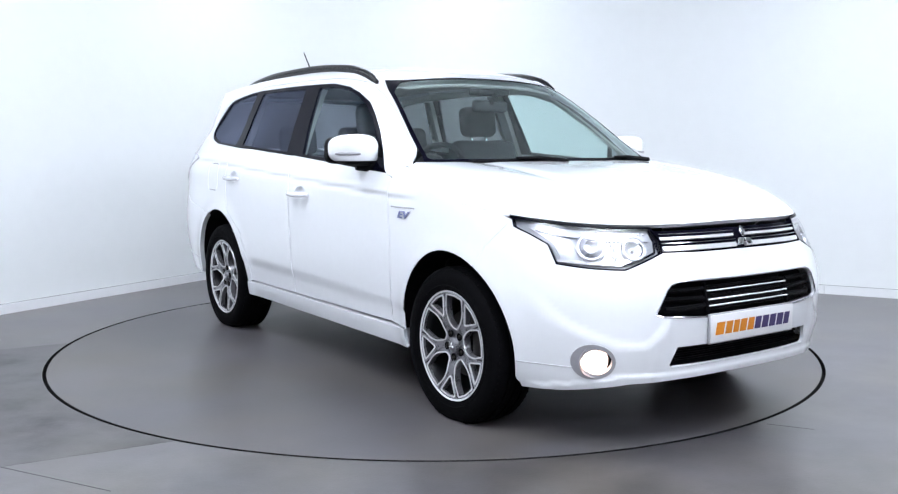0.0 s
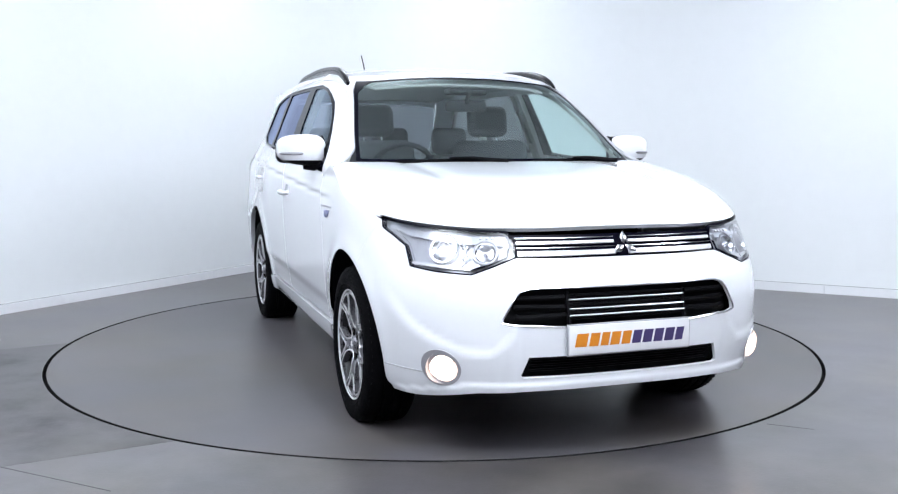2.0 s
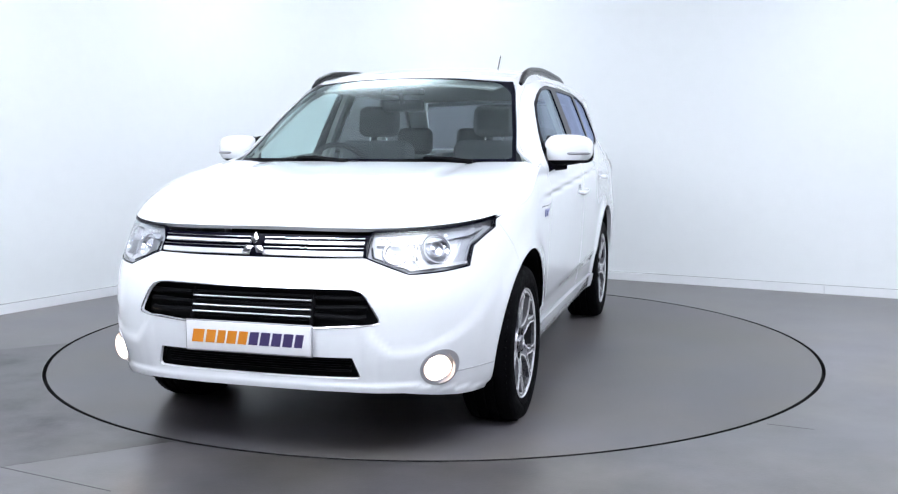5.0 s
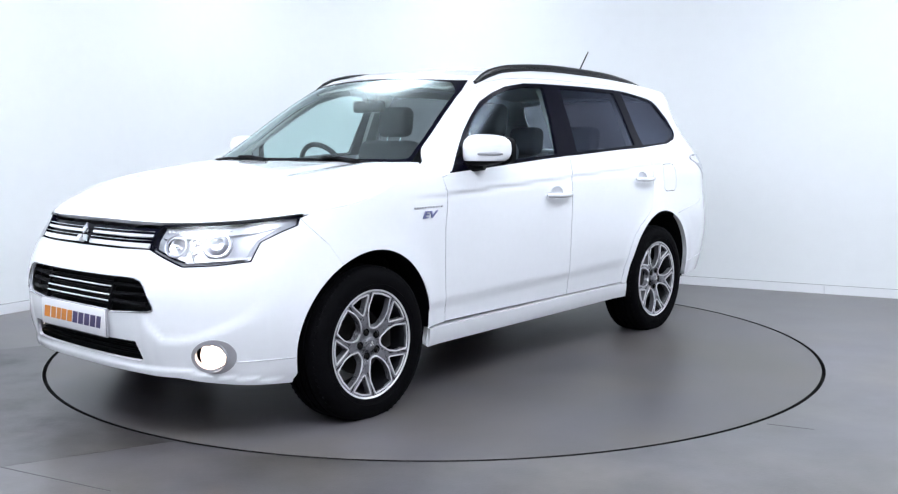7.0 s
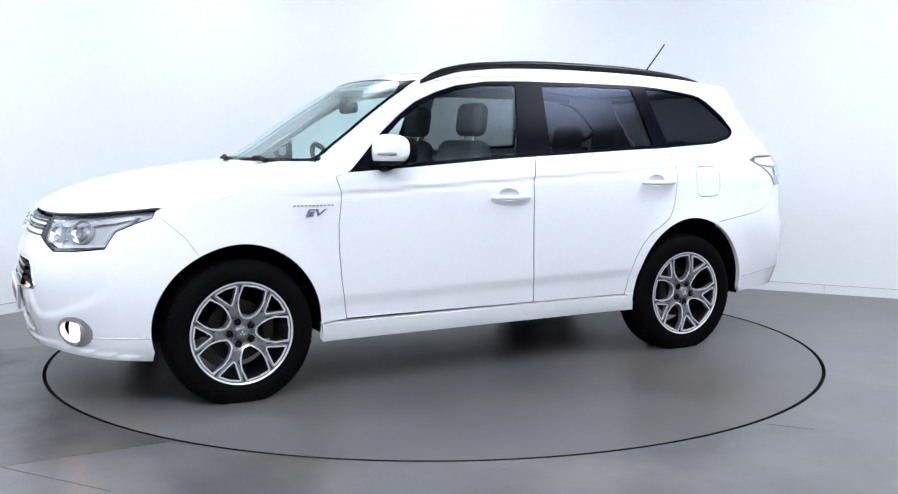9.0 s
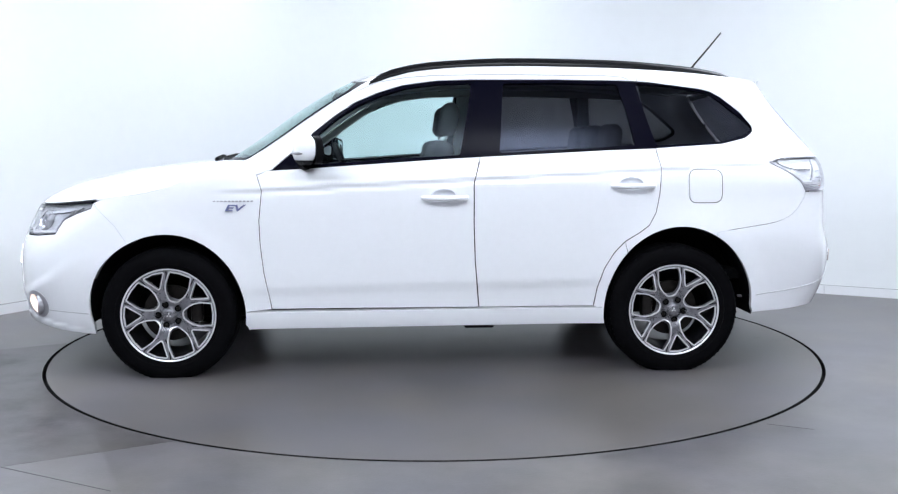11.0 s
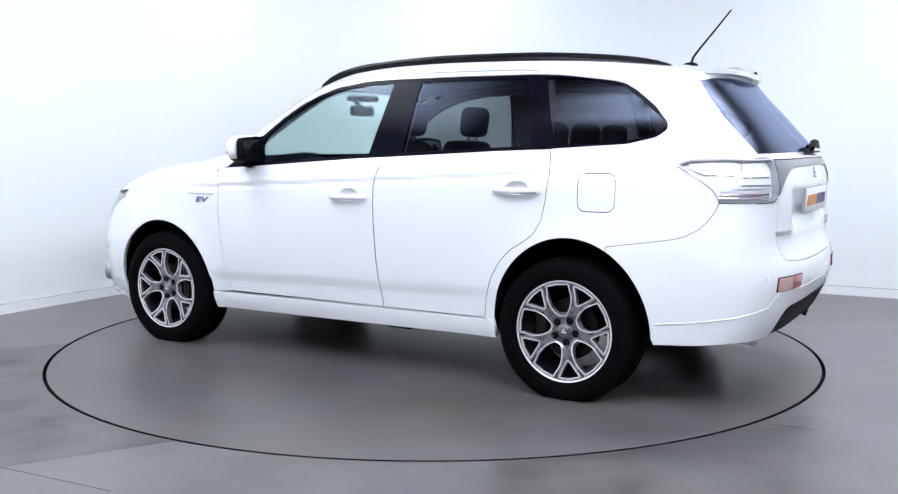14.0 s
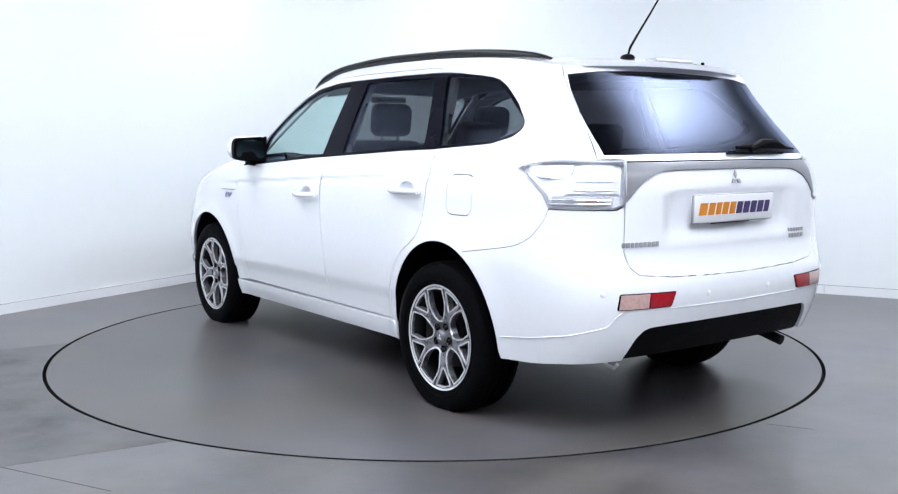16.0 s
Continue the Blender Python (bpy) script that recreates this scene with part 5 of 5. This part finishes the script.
def clip_bm(bm, co, no, keep_above=True):
    bmesh.ops.bisect_plane(bm, geom=bm.verts[:] + bm.edges[:] + bm.faces[:], plane_co=co, plane_no=no, clear_inner=keep_above, clear_outer=not keep_above)
    return bm


mirror = both("door_mirror", lambda: clip_bm(mirror_shell(), (0, 0, 1.136), (0, 0, 1)), M_WHITE, None, "white door mirror with black base")
both("mirror_base", lambda: join_bm(clip_bm(mirror_shell(), (0, 0, 1.136), (0, 0, 1), False), tube_bm([(0.60, 0.93, 1.115), (0.62, 0.87, 1.108), (0.64, 0.83, 1.115)], [0.026, 0.028, 0.034], 12)), M_BLACK, mirror, "black lower shell and foot")


def bowed(bm):
    """Bends a mirror piece back towards its outer end, with the shell."""
    for v in bm.verts:
        v.co.x -= 0.030 * max(0.0, (v.co.y - 0.94) / 0.122) ** 2 + 0.006
    return bm


def shell_front(y):
    t = min(1.0, abs(y - 0.94) / 0.122)
    return 0.600 + 0.075 * max(0.0, 1 - t ** 3.2) ** (1 / 3) - 0.035 * (t * t if y > 0.94 else 0)


def sliced(outline):
    return densify(outline, 0.02)


both("mirror_glass", lambda: bowed(prism_bm(sliced(rounded([(0.842, 1.128), (1.045, 1.136), (1.040, 1.234), (0.855, 1.246)], 0.035, 4)), "yz", 0.540, 0.545)), M_MIRROR, mirror, "mirror glass")
both("mirror_rim", lambda: bowed(prism_bm(sliced(rounded([(0.826, 1.112), (1.060, 1.122), (1.056, 1.250), (0.836, 1.262)], 0.04, 4)), "yz", 0.546, 0.578)), M_BLACK, mirror)
both("indicator", lambda: tube_bm([(shell_front(y) - 0.002, y, 1.170) for y in np.linspace(0.945, 1.052, 10)], [0.004] + [0.0075] * 8 + [0.004], 8), M_GARNISH, mirror, "grey indicator strip")
both("corner_trim", lambda: prism_bm([(0.775, 1.090), (0.575, 1.105), (0.555, 1.262), (0.60, 1.245)], "xz", 0.822, 0.838), M_BLACK, None, "black mirror corner trim")


def badge_text():
    cu = bpy.data.curves.new("badge_letters", "FONT")
    cu.body, cu.size, cu.extrude, cu.align_x, cu.align_y = "EV", 0.058, 0.002, "CENTER", "CENTER"
    cu.offset, cu.shear = 0.0012, 0.28
    ob = bpy.data.objects.new("badge_letters", cu)
    me = ob.to_mesh()
    bm = bmesh.new()
    bm.from_mesh(me)
    ob.to_mesh_clear()
    bpy.data.objects.remove(ob)
    bpy.data.curves.remove(cu)
    return bm


for side in (1, -1):
    p = place(0.985, 0.890, 0.004)
    # the letters' x runs to the viewer's right: towards the tail on the left flank, towards the nose on the right
    at = Matrix.Translation((p.translation.x, side * p.translation.y, p.translation.z)) @ (pose(0, 0, 0, 90, 0, 180) if side > 0 else pose(0, 0, 0, 90, 0, 0)) @ Matrix.Diagonal((1.45, 0.8, 1, 1))
    bm = badge_text()
    bm.transform(at)
    ev = part("hybrid_badge", bm, M_BLUE, car, "silver-blue badge reading EV", smooth=False)
    bits = []
    for k in range(11):
        x = 0.985 + 0.095 - 0.019 * k
        q = place(x, 0.926, 0.003)
        b2 = box_bm(0, 0, 0, 0.013, 0.003, 0.0075, 0.001, 1, q)
        if side < 0:
            b2.transform(FLIP)
            bmesh.ops.reverse_faces(b2, faces=b2.faces[:])
        bits.append(b2)
    part("badge_bars", join_bm(*bits), M_SILVERGREY, ev, "row of small silver badge bars")


def rail_pts(dz):
    xs = np.linspace(0.285, -1.72, 34)
    top = pchip([-1.72, -1.60, -1.42, -1.0, -0.53, -0.06, 0.14, 0.24, 0.285], [1.598, 1.624, 1.648, 1.675, 1.682, 1.660, 1.626, 1.588, 1.560])
    ypl = pchip([-1.72, -1.0, -0.3, 0.285], [0.535, 0.590, 0.602, 0.618])
    return [(x, float(ypl(x)), float(top(x)) - dz) for x in xs]


rail = both("roof_rail", lambda: tube_bm(rail_pts(0.014), [0.010, 0.015] + [0.017] * 30 + [0.015, 0.008], 10, 0.85), M_RAIL, None, "satin black roof rail")
both("rail_foot", lambda: tube_bm(rail_pts(0.036), 0.014, 8, 1.3), M_RAIL, rail)
antenna = part("antenna", tube_bm([(-1.652, 0.0, 1.628), (-1.665, 0.0, 1.668), (-1.70, 0.0, 1.712), (-1.78, 0.0, 1.806), (-1.853, 0.0, 1.895)], [0.0065, 0.006, 0.0055, 0.0045, 0.004], 8), M_BLACK, car, "thin black whip antenna")
part("antenna_foot", ball_bm(pose(-1.650, 0.0, 1.622), 0.042, 0.026, 0.020, 16, 8), M_BLACK, antenna)

# front wipers and cowl
for y0, y1 in ((-0.62, 0.02), (0.08, 0.62)):
    pts = [tuple(float(c) for c in house_front(y, 1.118 + 0.012 * (1 - abs((y - y0) / (y1 - y0) - 0.5) * 2))) for y in np.linspace(y0, y1, 12)]
    w = part("windscreen_wiper", tube_bm([(x + 0.022, y, z + 0.012) for x, y, z in pts], [0.006] + [0.009] * 10 + [0.005], 6), M_BLACK, car, "black windscreen wiper")
    part("wiper_arm", tube_bm([(pts[9][0] + 0.06, pts[9][1] + 0.05, pts[9][2] + 0.012), (pts[7][0] + 0.035, pts[7][1], pts[7][2] + 0.024), (pts[5][0] + 0.03, pts[5][1], pts[5][2] + 0.022)], [0.013, 0.010, 0.007], 6), M_BLACK, w)
cw = [(float(house_front(y, 1.09)[0]) + 0.045, y) for y in np.linspace(0.76, -0.76, 15)] + [(float(house_front(y, 1.12)[0]) - 0.01, y) for y in np.linspace(-0.76, 0.76, 15)]
panel("cowl", cw, lambda x, y: np.stack([x, y, np.full_like(np.asarray(x, float), 1.100) - 0.03 * (np.asarray(y) / 0.76) ** 2 + 0 * np.asarray(y)], -1), M_BLACK, car, "black cowl under the windscreen", step=0.05)

# ---------------------------------------------------------------- wheels
SPOKE = 0.234


def sector(pts, ang):
    ca, sa = math.cos(radians(ang)), math.sin(radians(ang))
    return [(r * ca - t * sa, r * sa + t * ca) for r, t in pts]


def rim_face(u, v):
    u, v = np.broadcast_arrays(np.asarray(u, float), np.asarray(v, float))
    r = np.hypot(u, v)
    y = 0.088 + 0.010 * np.clip(r / 0.2, 0, 1.2) ** 2 - 0.016 * np.exp(-((r - 0.05) / 0.03) ** 2)
    return np.stack([u, y, v], -1)


def wheel(name, x, side, phase):
    """Five Y-shaped spokes with bright edges on a silver rim, in a black tyre."""
    base = new(name)
    base.parent = car
    base["label"] = "silver five-spoke alloy wheel with black tyre"
    tr = [(0.236, -0.100), (0.262, -0.112), (0.300, -0.116), (0.330, -0.108), (0.345, -0.092), (0.3515, -0.070)]
    grooves = []
    for y in (-0.045, 0.0, 0.045):
        grooves += [(0.352, y - 0.007), (0.344, y - 0.005), (0.344, y + 0.005), (0.352, y + 0.007)]
    prof = tr + grooves + [(r, -y) for r, y in tr[::-1]]
    bm = lathe_bm(prof, 96)
    for v in bm.verts:
        if v.co.z < -0.331:
            v.co.y *= 1.0 + (-0.331 - v.co.z) * 2.0
            v.co.z = -0.331
    tyre = part("tyre", bm, M_RUBBER, base, "black rubber tyre")
    bits = []
    for k in range(72):
        for e in (-1, 1):
            b = box_bm(0.3432, e * 0.085, 0, 0.006, 0.022, 0.0085, 0, 1, Matrix.Rotation(radians(5 * k + (2.5 if e > 0 else 0)), 4, "Y"))
            bits.append(b)
    tread = join_bm(*bits)
    for v in tread.verts:
        v.co.z = max(v.co.z, -0.331)
    tagged(part("tread_block", tread, M_RUBBER, tyre), kind="stuff")
    ring = part("side_ring", lathe_bm([(0.268, 0.1135), (0.270, 0.1155), (0.272, 0.1135)], 72), M_RUBBER, tyre)
    rim = part("rim", lathe_bm([(0.205, -0.10), (0.212, -0.02), (0.216, 0.05), (0.224, 0.085), (0.232, 0.096), (0.240, 0.104), (0.2455, 0.104), (0.2465, 0.096), (0.238, 0.090)], 96), M_BARREL, base, "alloy rim barrel, near-black for the shade behind the spokes")
    part("rim_lip", lathe_bm([(0.2370, 0.1025), (0.2405, 0.1055), (0.2450, 0.1060), (0.2468, 0.102)], 96), M_BRIGHT, rim, "bright rim lip")
    wins, arms = [], []
    for k in range(5):
        a = phase + 72 * k
        big = rounded(sector([(0.219, -0.054), (0.225, 0.0), (0.219, 0.054), (0.156, 0.060), (0.112, 0.046), (0.073, 0.017), (0.073, -0.017), (0.112, -0.046), (0.156, -0.060)], a + 36), [0.004, 0, 0.004, 0.03, 0.02, 0.012, 0.012, 0.02, 0.03], 3)
        vee = rounded(sector([(0.140, 0.0), (0.218, -0.051), (0.225, 0.0), (0.218, 0.051)], a), [0.012, 0.006, 0, 0.006], 3)
        wins += [big, vee]
    outer = [(SPOKE * math.cos(2 * math.pi * k / 90), SPOKE * math.sin(2 * math.pi * k / 90)) for k in range(90)]

    sp = wheel_panel("spokes", outer, wins, rim_face, M_ALLOY, base, 0.030, 0.0)
    for w in wins:
        wheel_panel("spoke_edge", inset(w, -0.0062), [w], rim_face, M_BRIGHT, sp, 0.006, 0.0022)
    for k in range(5):
        # near-black strip laid along each arm of the Y in place of a cut channel
        for e in (-1, 1):
            ch = sector([(0.222, e * 0.0715 - 0.004), (0.222, e * 0.0715 + 0.004), (0.165, e * 0.046 + 0.003), (0.130, e * 0.016 + 0.003), (0.128, e * 0.016 - 0.003), (0.165, e * 0.046 - 0.003)], phase + 72 * k)
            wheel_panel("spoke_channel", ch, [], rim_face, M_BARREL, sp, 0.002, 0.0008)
        ca, sa = math.cos(radians(phase + 72 * k)), math.sin(radians(phase + 72 * k))
        part("nut_socket", lathe_at(Matrix.Translation((0.057 * ca, 0.078, 0.057 * sa)), [(0.0, 0.001), (0.0155, 0.001), (0.0178, 0.006)], 16), M_BLACK, sp)
        part("wheel_nut", lathe_at(Matrix.Translation((0.057 * ca, 0.078, 0.057 * sa)), [(0.0, 0.010), (0.007, 0.009), (0.0095, 0.004), (0.0095, 0.0)], 6), M_STEEL, sp, smooth=False)
    cap = part("hub_cap", lathe_bm([(0.0, 0.098), (0.020, 0.0975), (0.029, 0.094), (0.034, 0.088), (0.035, 0.070)], 32), M_ALLOY, base, "silver hub cap")
    part("cap_emblem", lozenges(Matrix.Translation((0, 0.095, 0)), 0.015), M_BRIGHT, cap)
    disc = part("brake_disc", lathe_bm([(0.06, 0.030), (0.075, 0.030), (0.080, 0.018), (0.147, 0.018), (0.147, -0.004), (0.06, -0.004)], 48), M_STEEL, base, "steel brake disc")
    part("caliper", box_bm(-0.135 if x > 0 else 0.135, 0.03, 0.02, 0.06, 0.07, 0.13, 0.015, 2), M_STEEL, disc)
    part("wheel_hub", lathe_bm([(0.0, 0.075), (0.070, 0.072), (0.072, -0.05), (0.0, -0.05)], 24), M_TUB, base)
    base.matrix_basis = Matrix.Translation((x, side * 0.770, 0.332)) @ (Matrix.Identity(4) if side > 0 else pose(0, 0, 0, 0, 0, 180))
    return base


def wheel_panel(name, outline, holes, surface, material, parent, thick, lift):
    """A flat wheel piece; the wheel's outer face points along +y."""
    def lifted(u, v):
        p = surface(u, v)
        return np.stack([p[..., 0], p[..., 1] + lift + 10.0, p[..., 2]], -1)
    ob = panel(name, outline, lifted, material, parent, holes=holes, step=0.016, thick=thick)
    for v in ob.data.vertices:
        v.co.y -= 10.0
    return ob


wheel("wheel", 1.335, 1, 180 - 37)
wheel("wheel", -1.335, 1, 180 - 63)
wheel("wheel", 1.335, -1, 60)
wheel("wheel", -1.335, -1, 25)

# ---------------------------------------------------------------- underside and wheel housings


def body_half(x, z):
    """Half width of the lower body at (x, z)."""
    w = float(width(z) - taper(x, z))
    if x > X0F:
        n, t = float(nose_n(z)), min(0.98, (x - X0F) / (float(nose(z)) - X0F))
        return w * (1 - t ** n) ** (1 / n)
    if x < X0R:
        n, t = float(tail_n(z)), min(0.98, (X0R - x) / (X0R - float(tail(z))))
        return w * (1 - t ** n) ** (1 / n)
    return w


def liner_bm(a, y0):
    bm = bmesh.new()
    cx, cz, rx, rz = a
    rows = []
    for k in range(25):
        t = radians(-6 + 190 * k / 24)
        x, z = cx + (rx + 0.012) * math.cos(t), cz + (rz + 0.010) * math.sin(t)
        rows.append([bm.verts.new((x, y, z)) for y in (y0, body_half(x, max(z, 0.2)) - 0.008)])
    for p, q in zip(rows, rows[1:]):
        bm.faces.new((p[0], p[1], q[1], q[0]))
    bm.faces.new([r[0] for r in rows])
    bmesh.ops.recalc_face_normals(bm, faces=bm.faces[:])
    return bm


for a in (ARCH_F, ARCH_R):
    both("wheel_arch_liner", lambda: liner_bm(a, 0.56), M_BLACK, None, "black wheel arch liner")
part("underbody", join_bm(box_bm(0.1, 0, 0.32, 3.5, 1.10, 0.12, 0.03), box_bm(-0.01, 0, 0.30, 1.80, 1.62, 0.10, 0.03), box_bm(2.0, 0, 0.31, 0.25, 1.2, 0.06, 0.02), box_bm(-0.45, 0.3, 0.25, 0.5, 0.35, 0.06, 0.02), box_bm(-1.9, 0, 0.40, 0.40, 0.9, 0.08, 0.02)), M_TUB, car, "dark underbody trays")

# grey brackets in the rear arches, tow eye, jacking points
for e in (1, -1):
    part("arch_bracket", join_bm(box_bm(-1.800, e * 0.70, 0.415, 0.030, 0.05, 0.050, 0.006, 1), box_bm(-1.790, e * 0.70, 0.480, 0.014, 0.04, 0.045, 0.004, 1), box_bm(-1.775, e * 0.69, 0.375, 0.05, 0.03, 0.012, 0.003, 1)), M_GARNISH, car, "grey bumper bracket in the wheel arch")
    part("jacking_point", box_bm(-0.30, e * 0.70, 0.232, 0.16, 0.05, 0.030, 0.008, 2), M_TUB, car)
part("tow_eye", tube_bm([(-2.06, 0.56, 0.335), (-2.10, 0.56, 0.305), (-2.14, 0.56, 0.300), (-2.16, 0.56, 0.320)], 0.008, 8), M_PLATE, car, "pale tow eye under the bumper")
for y in (-0.55, 0.0, 0.55):
    part("undertray_clip", box_bm(1.98, y, 0.262, 0.03, 0.02, 0.022, 0.004, 1), M_BLACK, car)

# ---------------------------------------------------------------- cabin


def seat(x, y, w=0.50, rear=False):
    base = new("front_seat" if not rear else "rear_seat")
    base.parent = car
    base["label"] = "black fabric seat with headrest"
    part("cushion", box_bm(x + 0.26, y, 0.72, 0.50, w, 0.16, 0.06, 4), M_FABRIC, base)
    part("backrest", box_bm(0, 0, 0.26 if not rear else 0.21, 0.14, w * 0.96, 0.54 if not rear else 0.44, 0.06, 5, Matrix.Translation((x - 0.02, y, 0.72)) @ Matrix.Rotation(radians(-14), 4, "Y")), M_FABRIC, base)
    hr = part("headrest", box_bm(0, 0, 0, 0.10, 0.26, 0.19, 0.049, 6, Matrix.Translation((x - 0.185, y, 1.355 if not rear else 1.235)) @ Matrix.Rotation(radians(-8), 4, "Y")), M_FABRIC, base)
    for e in (-0.055, 0.055):
        part("headrest_post", tube_bm([(x - 0.155, y + e, 1.20 if not rear else 1.08), (x - 0.180, y + e, 1.29 if not rear else 1.17)], 0.007, 8), M_CHROME, hr)
    return base


seat(0.03, 0.37)
seat(0.03, -0.37)
for y, w in ((0.44, 0.46), (0.0, 0.36), (-0.44, 0.46)):
    seat(-0.88, y, w, True)
dash = part("dashboard", join_bm(box_bm(0.86, 0, 0.93, 0.42, 1.46, 0.26, 0.07, 4), box_bm(0.72, -0.37, 1.055, 0.16, 0.36, 0.07, 0.03, 3)), M_TUB, car, "black dashboard")
n = 40
ringp = [Vector((0, 0.185 * math.cos(2 * math.pi * k / n), 0.185 * math.sin(2 * math.pi * k / n))) for k in range(n + 1)]
bm = tube_bm(ringp, 0.015, 8)
bm2 = box_bm(0, 0, 0, 0.05, 0.15, 0.12, 0.025, 3)
bm3 = box_bm(0, 0, 0, 0.02, 0.34, 0.04, 0.008, 2)
bm4 = box_bm(0, 0, -0.09, 0.02, 0.05, 0.16, 0.008, 2)
bm = join_bm(bm, bm2, bm3, bm4)
bm.transform(Matrix.Translation((0.46, -0.37, 1.045)) @ Matrix.Rotation(radians(24), 4, "Y"))
part("steering_wheel", bm, M_TUB, car, "black steering wheel")
im = part("cabin_mirror", box_bm(0.46, 0, 1.425, 0.035, 0.24, 0.065, 0.02, 4), M_TUB, car, "black cabin mirror")
part("mirror_stem", tube_bm([(0.47, 0, 1.44), (0.50, 0, 1.48), (0.52, 0, 1.50)], 0.014, 8), M_TUB, im)
part("sensor_box", box_bm(0.455, 0, 1.502, 0.10, 0.22, 0.035, 0.012, 3), M_TUB, im)
hl_poly = [(0.40, 0.50), (0.42, 0.0), (0.40, -0.50), (0.0, -0.60), (-1.70, -0.56), (-1.78, 0.0), (-1.70, 0.56), (0.0, 0.60)]
panel("headliner", hl_poly, roof, M_LINER, car, "pale grey headliner", lift=-0.045, thick=0.01, step=0.08)
# pale inner trim of the pillars
IN_A = [(0.80, 1.12), (0.66, 1.16)] + [(screen_edge(z) - 0.13, z) for z in np.linspace(1.20, 1.50, 6)] + [(0.02, 1.55), (0.25, 1.56)] + [(screen_edge(z) - 0.035, z) for z in np.linspace(1.51, 1.15, 8)]
panel("pillar_trim", [(float(x), float(z)) for x, z in IN_A], house_side, M_LINER, car, "pale pillar trim", lift=-0.045, thick=0.01, mirror=True, step=0.03)
panel("pillar_trim", [(-0.255, 1.15), (-0.275, 1.56), (-0.40, 1.56), (-0.375, 1.15)], house_side, M_LINER, car, "pale pillar trim", lift=-0.035, thick=0.03, mirror=True, step=0.04)
panel("pillar_trim", [(-1.135, 1.20), (-1.095, 1.55), (-1.17, 1.545), (-1.22, 1.20)], house_side, M_LINER, car, "pale pillar trim", lift=-0.035, thick=0.03, mirror=True, step=0.04)
panel("roof_side_trim", [(0.36, 1.475), (0.20, 1.525), (-0.1, 1.552), (-0.7, 1.556), (-1.2, 1.545), (-1.5, 1.515), (-1.5, 1.56), (-1.0, 1.60), (-0.2, 1.60), (0.22, 1.565)], house_side, M_LINER, car, "pale roof side trim", lift=-0.04, thick=0.01, mirror=True, step=0.05)
panel("door_lining", [(0.84, 0.45), (0.84, 1.07), (0.5, 1.085), (-0.28, 1.135), (-1.2, 1.185), (-1.2, 0.85), (-0.9, 0.6), (-0.88, 0.45)], skin, M_TUB, car, "dark door lining", lift=-0.07, thick=0.02, mirror=True, step=0.06)
panel("boot_lining", [(-1.21, 0.82), (-1.21, 1.19), (-1.62, 1.215), (-1.72, 1.23), (-1.80, 1.10), (-1.80, 0.82)], skin, M_TUB, car, "dark boot lining", lift=-0.07, thick=0.02, mirror=True, step=0.06)
part("cabin_floor", join_bm(box_bm(-0.4, 0, 0.50, 2.9, 1.40, 0.06, 0.02), box_bm(-1.45, 0, 0.86, 0.80, 1.22, 0.04, 0.02), box_bm(-2.16, 0, 0.86, 0.05, 1.2, 0.46, 0.02)), M_TUB, car, "dark cabin floor and boot cover")
part("bulkhead", box_bm(1.08, 0, 0.78, 0.04, 1.44, 0.50, 0.01), M_TUB, car)


def motions():
    for thing in (car, turntable):
        walk(thing, [(t, pose(0, 0, 0, 0, 0, a)) for t, a in TURN])

for ob in car.children:
    ob.matrix_basis = Matrix.Translation(OFF) @ ob.matrix_basis
motions()
